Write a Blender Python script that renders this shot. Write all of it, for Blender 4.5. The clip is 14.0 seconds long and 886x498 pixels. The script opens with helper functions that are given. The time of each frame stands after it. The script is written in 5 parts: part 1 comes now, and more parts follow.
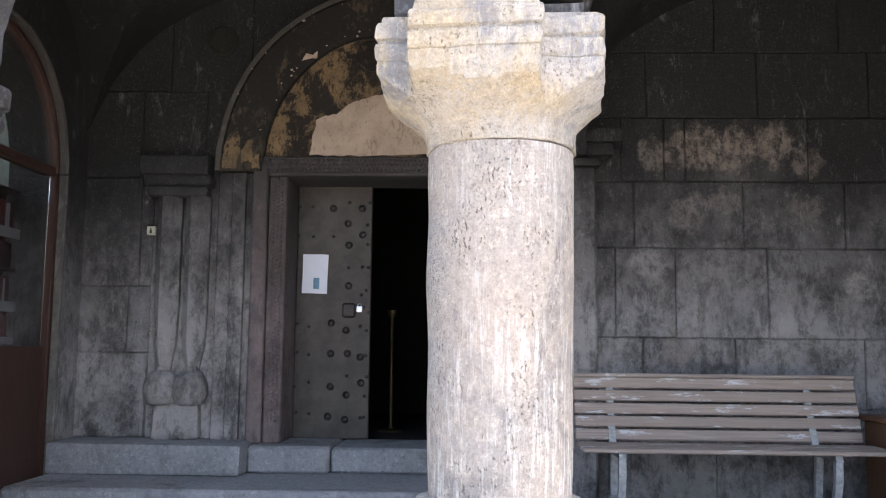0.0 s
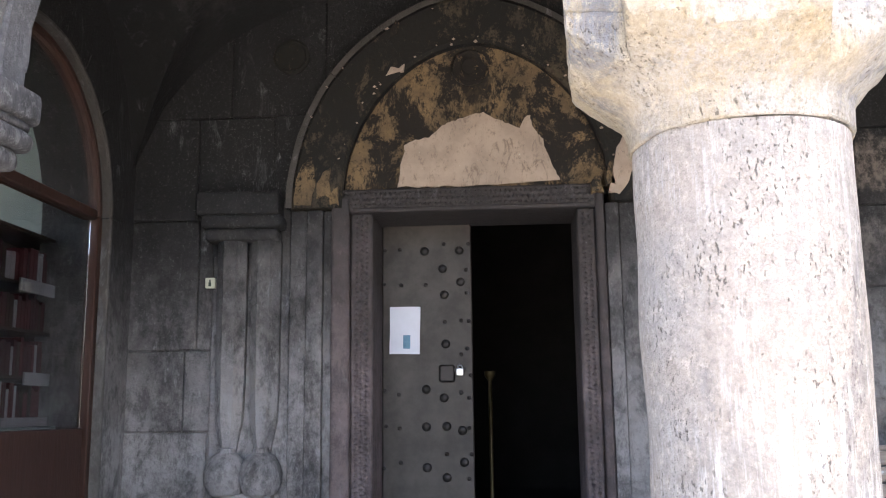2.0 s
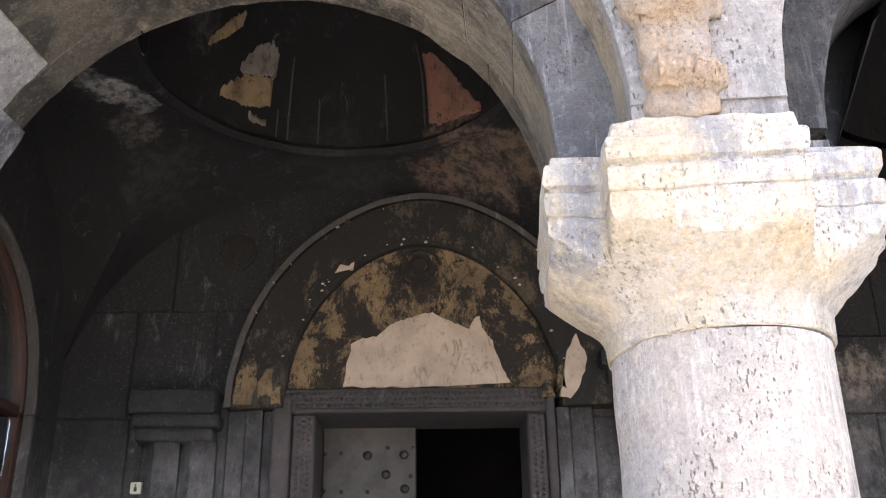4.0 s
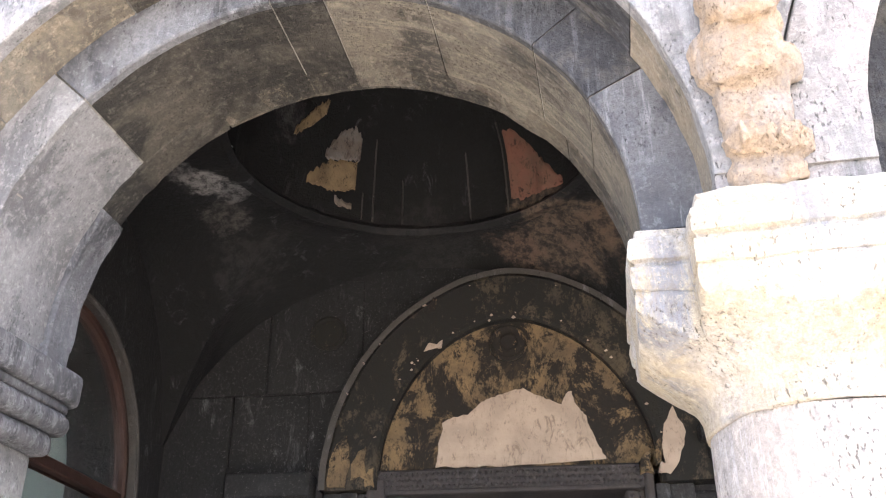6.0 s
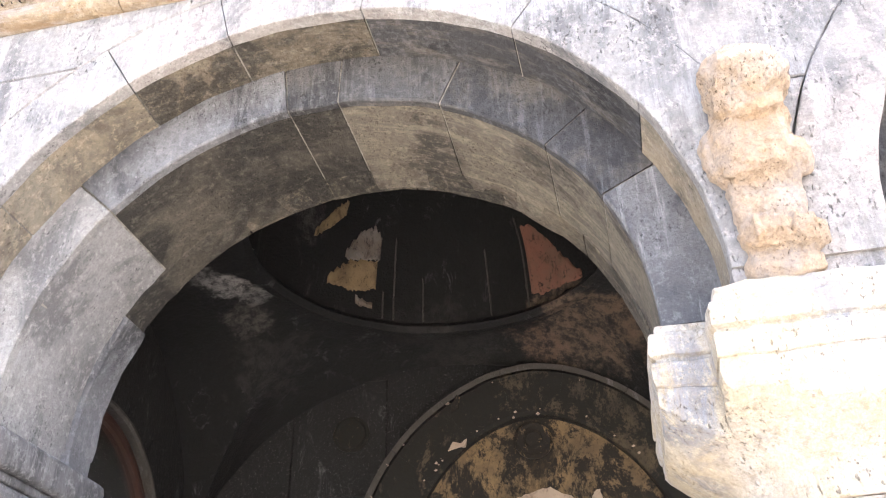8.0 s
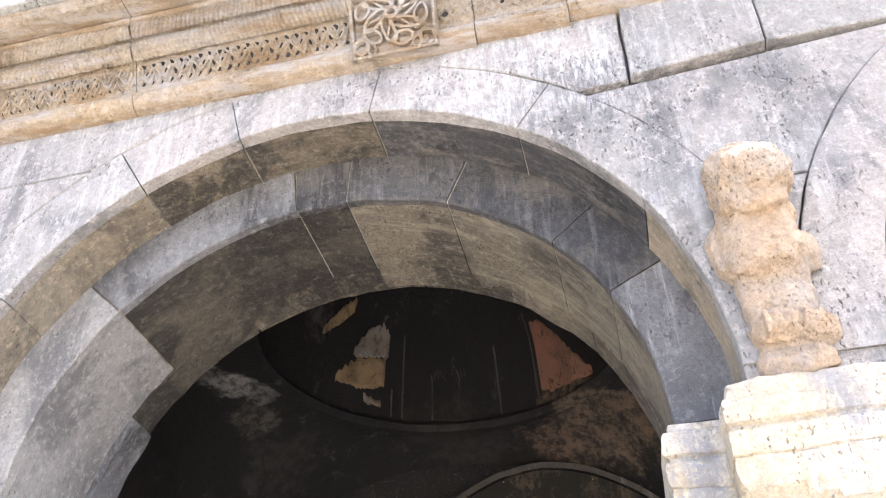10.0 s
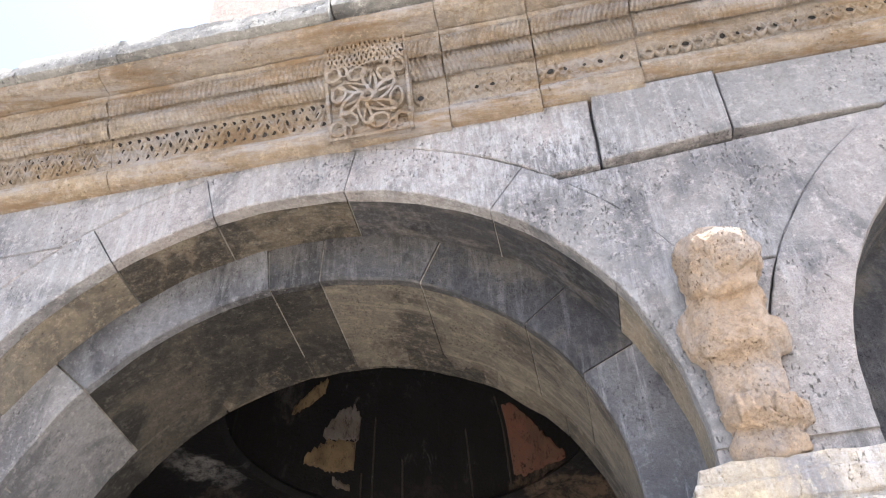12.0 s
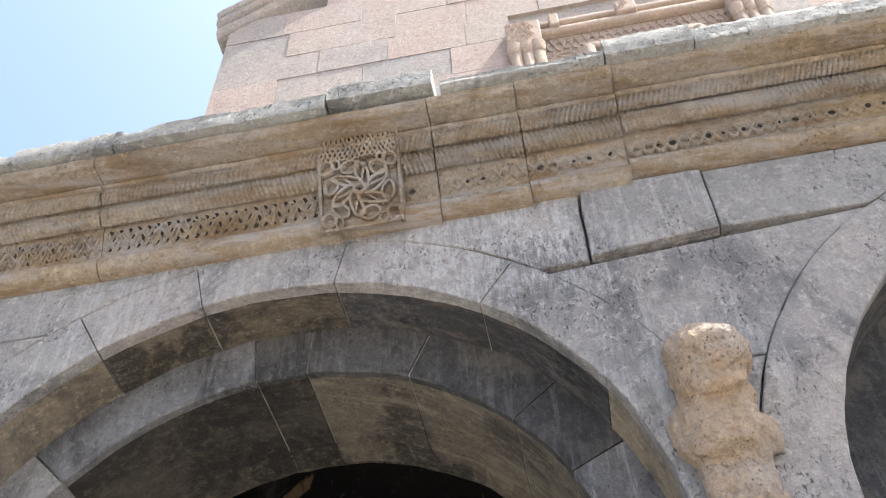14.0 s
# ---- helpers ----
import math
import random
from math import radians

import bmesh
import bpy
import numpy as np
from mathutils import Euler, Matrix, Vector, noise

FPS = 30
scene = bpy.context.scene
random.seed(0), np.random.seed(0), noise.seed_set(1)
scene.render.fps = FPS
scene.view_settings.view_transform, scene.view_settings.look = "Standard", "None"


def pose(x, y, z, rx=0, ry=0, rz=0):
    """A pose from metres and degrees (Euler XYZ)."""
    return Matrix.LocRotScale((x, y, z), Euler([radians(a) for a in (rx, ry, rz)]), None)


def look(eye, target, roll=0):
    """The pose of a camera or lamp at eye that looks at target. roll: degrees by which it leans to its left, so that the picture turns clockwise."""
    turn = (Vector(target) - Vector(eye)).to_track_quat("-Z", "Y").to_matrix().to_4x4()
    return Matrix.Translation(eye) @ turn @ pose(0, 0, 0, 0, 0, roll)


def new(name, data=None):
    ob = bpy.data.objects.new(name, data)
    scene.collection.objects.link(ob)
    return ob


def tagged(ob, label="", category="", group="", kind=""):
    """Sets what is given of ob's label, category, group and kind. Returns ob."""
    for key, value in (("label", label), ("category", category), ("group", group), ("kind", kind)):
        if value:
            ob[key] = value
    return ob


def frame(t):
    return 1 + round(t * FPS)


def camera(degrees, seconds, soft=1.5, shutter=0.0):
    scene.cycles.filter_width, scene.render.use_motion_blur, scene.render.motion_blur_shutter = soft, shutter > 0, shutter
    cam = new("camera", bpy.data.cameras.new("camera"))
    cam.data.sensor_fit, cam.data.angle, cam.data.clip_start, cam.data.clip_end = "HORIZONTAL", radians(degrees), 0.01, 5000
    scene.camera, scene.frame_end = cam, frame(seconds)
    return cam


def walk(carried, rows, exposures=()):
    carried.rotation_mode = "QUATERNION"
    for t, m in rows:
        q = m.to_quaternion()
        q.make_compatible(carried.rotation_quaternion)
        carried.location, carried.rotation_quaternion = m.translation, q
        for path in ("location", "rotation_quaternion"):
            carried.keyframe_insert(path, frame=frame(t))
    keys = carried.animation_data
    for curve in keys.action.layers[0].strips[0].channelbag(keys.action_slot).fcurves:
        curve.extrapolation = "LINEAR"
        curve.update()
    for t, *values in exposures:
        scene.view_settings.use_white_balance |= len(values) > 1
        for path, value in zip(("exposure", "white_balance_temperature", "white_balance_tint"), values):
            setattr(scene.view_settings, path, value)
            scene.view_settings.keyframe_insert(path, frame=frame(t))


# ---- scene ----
cam = camera(51.7, 14.0, soft=1.1)
PATH = [
    (0, look((1.338, -6.896, 0.649), (1.274, -4.910, 0.873), 0.60)),
    (0.5, look((1.234, -6.502, 0.669), (1.006, -4.531, 0.918), -0.10)),
    (1, look((1.079, -6.192, 0.666), (0.883, -4.222, 0.949), 0.20)),
    (1.5, look((0.893, -5.944, 0.709), (0.828, -3.971, 1.029), 0.10)),
    (2, look((0.783, -5.752, 0.739), (0.650, -3.787, 1.083), -0.70)),
    (2.5, look((0.712, -5.658, 0.760), (0.587, -3.719, 1.234), -0.10)),
    (3, look((0.648, -5.640, 0.780), (0.705, -3.727, 1.363), -0.90)),
    (3.2, look((0.638, -5.647, 0.781), (0.735, -3.751, 1.409), -1.00)),
    (5.5, look((0.650, -5.648, 0.807), (0.509, -3.849, 1.668), -0.50)),
    (6, look((0.651, -5.650, 0.808), (0.501, -3.871, 1.710), -0.70)),
    (6.5, look((0.653, -5.654, 0.810), (0.503, -3.896, 1.752), -0.90)),
    (7, look((0.657, -5.660, 0.810), (0.494, -3.930, 1.801), -1.20)),
    (7.5, look((0.659, -5.661, 0.814), (0.487, -3.959, 1.850), -1.30)),
    (8, look((0.664, -5.666, 0.818), (0.480, -3.994, 1.899), -1.50)),
    (8.5, look((0.666, -5.668, 0.820), (0.474, -4.026, 1.945), -1.50)),
    (9, look((0.664, -5.671, 0.823), (0.470, -4.060, 1.993), -1.30)),
    (9.2, look((0.663, -5.675, 0.825), (0.471, -4.077, 2.012), -1.50)),
    (11.3, look((0.664, -5.671, 0.823), (0.488, -4.164, 2.126), -1.78)),
    (11.5, look((0.664, -5.671, 0.823), (0.489, -4.168, 2.131), -1.71)),
    (12, look((0.664, -5.671, 0.823), (0.558, -4.229, 2.205), -2.71)),
    (12.5, look((0.664, -5.671, 0.823), (0.566, -4.258, 2.236), -2.79)),
    (13, look((0.664, -5.671, 0.823), (0.576, -4.294, 2.271), -2.61)),
    (13.5, look((0.664, -5.671, 0.823), (0.588, -4.331, 2.306), -2.56)),
    (14, look((0.664, -5.671, 0.823), (0.599, -4.373, 2.343), -2.93)),
]
EXPOSURES = [(0, 2.46, 6400, 10), (1.5, 2.6, 6380, 10), (2.4, 3.05, 6300, 11), (3.2, 2.78, 6300, 11), (5.5, 3.27, 6350, 11), (7.5, 3.4, 6400, 11), (9.2, 3.18, 6450, 10), (11.3, 2.78, 6300, 10), (11.7, 2.62, 6300, 10), (13, 2.2, 6350, 9), (14, 1.84, 6350, 7)]
walk(cam, PATH, EXPOSURES)

# ---- world and sun ----
SUN_ELEV, SUN_AZ = 62.0, 106.5          # azimuth from the inward direction (+y) towards +x
world = bpy.data.worlds.new("world")
scene.world = world
world.use_nodes = True
wn = world.node_tree.nodes
sky = wn.new("ShaderNodeTexSky")
sky.sky_type, sky.sun_disc = "NISHITA", False
sky.dust_density, sky.air_density = 4.0, 0.85
sky.sun_elevation, sky.sun_rotation = radians(SUN_ELEV), radians(SUN_AZ)
world.node_tree.links.new(sky.outputs[0], wn["Background"].inputs[0])
wn["Background"].inputs[1].default_value = 0.15
sun = new("sun", bpy.data.lights.new("sun", "SUN"))
sun.data.energy, sun.data.angle, sun.data.color = 4.2, radians(0.5), (1.0, 0.95, 0.87)
_e, _a = radians(SUN_ELEV), radians(SUN_AZ)
sun.matrix_world = look((20 * math.cos(_e) * math.sin(_a), 20 * math.cos(_e) * math.cos(_a), 20 * math.sin(_e)), (0, 0, 0))


# ---- materials ----
class Mat:
    """A small builder for procedural materials."""

    def __init__(self, name, rough=0.9, metal=0.0, spec=0.3):
        self.m = bpy.data.materials.new(name)
        self.m.use_nodes = True
        self.t = self.m.node_tree
        self.b = self.t.nodes["Principled BSDF"]
        self.b.inputs["Roughness"].default_value = rough
        self.b.inputs["Metallic"].default_value = metal
        self.b.inputs["Specular IOR Level"].default_value = spec
        self.geo = self.t.nodes.new("ShaderNodeNewGeometry")
        self.info = self.t.nodes.new("ShaderNodeObjectInfo")
        self.co = self.geo.outputs["Position"]

    def scaled(self, v):
        n = self.t.nodes.new("ShaderNodeVectorMath")
        n.operation = "MULTIPLY"
        self.t.links.new(self.co, n.inputs[0])
        n.inputs[1].default_value = v
        return n.outputs[0]

    def noise(self, scale, detail=4.0, rough=0.6, stretch=None, distort=0.0):
        n = self.t.nodes.new("ShaderNodeTexNoise")
        n.inputs["Scale"].default_value, n.inputs["Detail"].default_value = scale, detail
        n.inputs["Roughness"].default_value, n.inputs["Distortion"].default_value = rough, distort
        self.t.links.new(self.scaled(stretch) if stretch else self.co, n.inputs["Vector"])
        return n.outputs["Fac"]

    def voronoi(self, scale, stretch=None):
        n = self.t.nodes.new("ShaderNodeTexVoronoi")
        n.inputs["Scale"].default_value = scale
        self.t.links.new(self.scaled(stretch) if stretch else self.co, n.inputs["Vector"])
        return n.outputs["Distance"]

    def ramp(self, fac, lo, hi, a=0.0, b=1.0):
        n = self.t.nodes.new("ShaderNodeMapRange")
        n.interpolation_type = "SMOOTHSTEP"
        for i, v in enumerate((lo, hi, a, b)):
            n.inputs[i + 1].default_value = v
        self.t.links.new(fac, n.inputs[0])
        return n.outputs[0]

    def math(self, op, a, b):
        n = self.t.nodes.new("ShaderNodeMath")
        n.operation = op
        for i, v in enumerate((a, b)):
            if isinstance(v, (int, float)):
                n.inputs[i].default_value = v
            else:
                self.t.links.new(v, n.inputs[i])
        return n.outputs[0]

    def mix(self, fac, a, b):
        n = self.t.nodes.new("ShaderNodeMix")
        n.data_type = "RGBA"
        if isinstance(fac, (int, float)):
            n.inputs[0].default_value = fac
        else:
            self.t.links.new(fac, n.inputs[0])
        for i, v in ((6, a), (7, b)):
            if isinstance(v, tuple):
                n.inputs[i].default_value = (*v, 1)
            else:
                self.t.links.new(v, n.inputs[i])
        return n.outputs[2]

    def near(self, centre, radius, ragged):
        """Distance from a point, with a ragged edge."""
        d = self.t.nodes.new("ShaderNodeVectorMath")
        d.operation = "DISTANCE"
        self.t.links.new(self.co, d.inputs[0])
        d.inputs[1].default_value = centre
        n = self.math("ADD", self.math("MULTIPLY", self.noise(4.5, 5, 0.6), 1.5), self.noise(17, 5, 0.7))
        return self.math("ADD", d.outputs["Value"], self.math("MULTIPLY", self.math("SUBTRACT", n, 1.25), radius * ragged * 1.6))

    def axis(self, i):
        n = self.t.nodes.new("ShaderNodeSeparateXYZ")
        self.t.links.new(self.co, n.inputs[0])
        return n.outputs[i]

    def done(self, col, height=None, strength=0.5, dist=0.02):
        if isinstance(col, tuple):
            self.b.inputs["Base Color"].default_value = (*col, 1)
        else:
            self.t.links.new(col, self.b.inputs["Base Color"])
        if height is not None:
            n = self.t.nodes.new("ShaderNodeBump")
            n.inputs["Strength"].default_value, n.inputs["Distance"].default_value = strength, dist
            self.t.links.new(height, n.inputs["Height"])
            self.t.links.new(n.outputs[0], self.b.inputs["Normal"])
        return self.m


def stone(name, cols, stain=(0.1, 0.1, 0.105), stain_at=(0.52, 0.7), streak=0.0, streak_col=(0.62, 0.62, 0.63), pits=1.0, scale=1.0, band=0.0, fine=16, washes_shades=(), coarse=0.70, strata=0.0):
    """Weathered tuff: colour by piece, blotches, grain, pits, and runs of lime or soot down the face."""
    k = Mat(name, 0.92)
    c = k.mix(k.ramp(k.info.outputs["Random"], 0.15, 0.85), cols[0], cols[1])
    c = k.mix(k.ramp(k.noise(1.7 * scale, 5, 0.6), 0.35, 0.7), c, cols[2])
    grain = k.noise(75 * scale, 6, 0.8)
    c = k.mix(k.ramp(grain, 0.42, 0.66, 0.0, 0.4), c, tuple(v * 0.42 for v in cols[0]))
    c = k.mix(k.ramp(k.noise(2.6 * scale, 6, 0.65, (1, 1, 0.55), 0.6), stain_at[0], stain_at[1], 0, 0.8), c, stain)
    if streak:
        s = k.math("MULTIPLY", k.ramp(k.noise(fine, 6, 0.75, (1, 1, 0.09)), 0.48, 0.64), k.ramp(k.noise(1.9, 4, 0.6), 0.40, 0.62, 0.1 * streak, streak))
        c = k.mix(s, c, streak_col)
    # ragged tinted patches: lime and ochre washes, and painted shade on the capital
    for (sx, sy, sz), radius, colour, amount in washes_shades:
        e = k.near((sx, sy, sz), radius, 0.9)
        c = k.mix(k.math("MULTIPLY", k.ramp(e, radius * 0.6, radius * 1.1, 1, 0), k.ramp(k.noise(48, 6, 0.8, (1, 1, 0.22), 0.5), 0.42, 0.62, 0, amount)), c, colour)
    # mottling of hand-width patches, darker and paler
    c = k.mix(k.ramp(k.noise(24 * scale, 8, 0.82), 0.48, 0.66, 0, 0.5), c, tuple(v * 0.45 for v in cols[0]))
    c = k.mix(k.ramp(k.noise(31 * scale, 8, 0.82, (1, 1, 0.9)), 0.50, 0.66, 0, 0.5), c, tuple(min(0.7, v * 1.5 + 0.02) for v in cols[1]))
    if strata:
        c = k.mix(k.ramp(k.noise(3.4, 7, 0.75, (0.7, 3, 4)), 0.46, 0.64, 0, strata), c, (0.17, 0.105, 0.05))
        c = k.mix(k.ramp(k.noise(3.8, 7, 0.75, (0.6, 3, 4)), 0.48, 0.64, 0, strata), c, (0.30, 0.285, 0.275))
        c = k.mix(k.ramp(k.noise(8.0, 8, 0.8, (0.8, 1.5, 2)), 0.53, 0.66, 0, 0.7 * strata), c, (0.11, 0.085, 0.06))
    # pale scuffs and lichen specks
    c = k.mix(k.math("MULTIPLY", k.ramp(k.noise(60 * scale, 4, 0.7, (1, 1, 0.8)), 0.64, 0.72), k.ramp(k.noise(3.1, 4, 0.6), 0.45, 0.65, 0, 0.6)), c, tuple(min(0.75, v * 1.7 + 0.06) for v in cols[0]))
    # pits of many sizes, gathered in patches
    small = k.ramp(k.noise(95 * scale, 3, 0.6, (1, 1, 0.5)), 0.59, 0.68)
    large = k.ramp(k.noise(42 * scale, 4, 0.7, (1, 1, 0.6)), coarse, coarse + 0.07)
    sel = k.ramp(k.noise(4 * scale, 3, 0.6), 0.42, 0.6)
    pit = k.math("MULTIPLY", k.math("MAXIMUM", k.math("MULTIPLY", small, sel), large), pits)
    c = k.mix(k.math("MULTIPLY", pit, 0.8), c, tuple(v * 0.22 for v in cols[0]))
    if band:
        c = k.mix(k.math("MULTIPLY", k.ramp(k.noise(3.0, 7, 0.75, (1.6, 8, 1.6), 0.3), 0.46, 0.66), k.ramp(k.noise(1.1, 3), 0.40, 0.55, 0, band)), c, (0.42, 0.37, 0.28))
    h = k.math("SUBTRACT", k.math("ADD", k.math("MULTIPLY", grain, 0.4), k.math("MULTIPLY", k.noise(7 * scale, 6, 0.7), 1.0)), k.math("MULTIPLY", pit, 0.9))
    return k.done(c, h, 0.9, 0.024)


FACADE = stone("grey_tuff", [(0.30, 0.288, 0.275), (0.33, 0.30, 0.282), (0.22, 0.215, 0.212)], (0.09, 0.09, 0.096), (0.51, 0.67), 0.4, (0.47, 0.465, 0.46), 0.9, 1.0, 0.0, 26, [((0.67, -3.55, 3.36), 0.36, (0.50, 0.50, 0.50), 0.5), ((0.98, -3.57, 3.2), 0.2, (0.5, 0.5, 0.5), 0.4)], 0.69)
SHAFT = stone("pale_shaft_stone", [(0.425, 0.37, 0.32), (0.46, 0.40, 0.345), (0.36, 0.342, 0.325)], (0.17, 0.17, 0.175), (0.50, 0.68), 0.85, (0.66, 0.65, 0.64), 0.9, 1.0, 0.0, 40, (), 0.66)
# the two blue-grey patches paint shade on the arms; the ochre one is stain
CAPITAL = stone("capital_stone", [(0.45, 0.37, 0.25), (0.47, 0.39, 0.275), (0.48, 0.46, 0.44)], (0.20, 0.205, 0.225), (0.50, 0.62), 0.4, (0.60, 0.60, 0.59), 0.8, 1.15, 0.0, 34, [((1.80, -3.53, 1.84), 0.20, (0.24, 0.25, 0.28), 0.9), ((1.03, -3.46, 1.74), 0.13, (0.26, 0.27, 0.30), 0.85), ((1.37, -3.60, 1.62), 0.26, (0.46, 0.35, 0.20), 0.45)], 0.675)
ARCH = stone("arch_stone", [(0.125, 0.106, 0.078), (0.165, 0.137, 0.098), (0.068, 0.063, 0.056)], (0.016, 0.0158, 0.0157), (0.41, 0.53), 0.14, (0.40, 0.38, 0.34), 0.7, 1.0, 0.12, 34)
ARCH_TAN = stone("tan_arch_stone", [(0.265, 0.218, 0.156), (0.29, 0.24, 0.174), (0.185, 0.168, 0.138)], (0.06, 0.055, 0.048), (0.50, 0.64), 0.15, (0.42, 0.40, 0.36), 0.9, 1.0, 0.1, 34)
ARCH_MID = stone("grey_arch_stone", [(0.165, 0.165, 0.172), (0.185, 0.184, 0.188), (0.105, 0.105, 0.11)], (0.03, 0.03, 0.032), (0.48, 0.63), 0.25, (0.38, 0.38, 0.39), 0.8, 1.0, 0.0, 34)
ARCH_DARK = stone("dark_arch_stone", [(0.052, 0.052, 0.056), (0.06, 0.06, 0.063), (0.034, 0.034, 0.036)], (0.018, 0.018, 0.0195), (0.50, 0.64), 0.2, (0.34, 0.34, 0.35), 0.6, 1.0, 0.15, 34)
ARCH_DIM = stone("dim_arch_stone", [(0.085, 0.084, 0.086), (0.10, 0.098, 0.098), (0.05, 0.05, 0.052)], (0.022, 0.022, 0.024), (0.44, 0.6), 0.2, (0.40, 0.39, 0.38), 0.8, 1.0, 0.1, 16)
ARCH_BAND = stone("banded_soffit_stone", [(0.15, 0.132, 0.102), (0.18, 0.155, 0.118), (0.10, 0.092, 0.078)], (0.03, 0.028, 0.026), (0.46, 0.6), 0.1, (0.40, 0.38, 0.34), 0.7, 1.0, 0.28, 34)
ARCH_DEEP = stone("deep_brown_soffit_stone", [(0.075, 0.066, 0.052), (0.088, 0.077, 0.06), (0.042, 0.038, 0.034)], (0.013, 0.0126, 0.0122), (0.41, 0.54), 0.12, (0.34, 0.32, 0.28), 0.8, 1.0, 0.06, 20)
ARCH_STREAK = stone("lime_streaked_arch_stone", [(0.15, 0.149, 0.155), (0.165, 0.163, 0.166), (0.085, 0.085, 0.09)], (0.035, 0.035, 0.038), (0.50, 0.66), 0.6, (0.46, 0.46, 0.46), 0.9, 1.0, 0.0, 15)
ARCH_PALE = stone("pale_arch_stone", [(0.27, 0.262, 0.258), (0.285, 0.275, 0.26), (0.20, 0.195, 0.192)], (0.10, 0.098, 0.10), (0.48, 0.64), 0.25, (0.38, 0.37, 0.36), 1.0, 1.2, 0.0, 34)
CORNICE = stone("ochre_stone", [(0.30, 0.225, 0.145), (0.31, 0.245, 0.165), (0.26, 0.235, 0.205)], (0.13, 0.10, 0.07), (0.52, 0.68), 0.35, (0.48, 0.45, 0.40), 0.6, 1.0, 0.0, 22, (), 0.70, 0.7)
COPING = stone("coping_stone", [(0.33, 0.325, 0.30), (0.37, 0.365, 0.34), (0.24, 0.238, 0.225)], (0.10, 0.10, 0.10), (0.52, 0.68), 0.0, (0.5, 0.5, 0.5), 1.0, 1.0, 0.0, 16, (), 0.64)
LION = stone("carved_block_stone", [(0.36, 0.265, 0.18), (0.38, 0.28, 0.19), (0.34, 0.30, 0.265)], (0.27, 0.24, 0.22), (0.52, 0.68), 0.2, (0.5, 0.5, 0.5), 1.0, 1.5)
PINK = stone("church_block_stone", [(0.25, 0.235, 0.222), (0.345, 0.26, 0.225), (0.33, 0.282, 0.245)], (0.24, 0.225, 0.22), (0.58, 0.8), 0.2, (0.5, 0.48, 0.46), 0.5, 0.6)
TRIMST = stone("church_trim_stone", [(0.36, 0.29, 0.22), (0.40, 0.31, 0.25), (0.36, 0.28, 0.23)], (0.2, 0.18, 0.16), (0.58, 0.75), 0.2)
PAVING = stone("paving_stone", [(0.34, 0.31, 0.28), (0.38, 0.34, 0.30), (0.30, 0.285, 0.27)], (0.22, 0.205, 0.19), (0.6, 0.8), 0.0, (0.5, 0.5, 0.5), 0.6, 0.7)
STEP = stone("step_stone", [(0.32, 0.325, 0.335), (0.34, 0.345, 0.355), (0.25, 0.255, 0.262)], (0.11, 0.11, 0.115), (0.52, 0.72), 0.0, (0.4, 0.4, 0.4), 0.5, 0.8)
# near-black that paints the shade inside the cornice band's holes
SLOT_SHADE = stone("slot_shade", [(0.035, 0.030, 0.025), (0.035, 0.030, 0.025), (0.02, 0.018, 0.016)])
MORTAR = stone("lime_mortar", [(0.30, 0.28, 0.24), (0.30, 0.28, 0.24), (0.16, 0.15, 0.13)], (0.08, 0.075, 0.07), (0.48, 0.6))


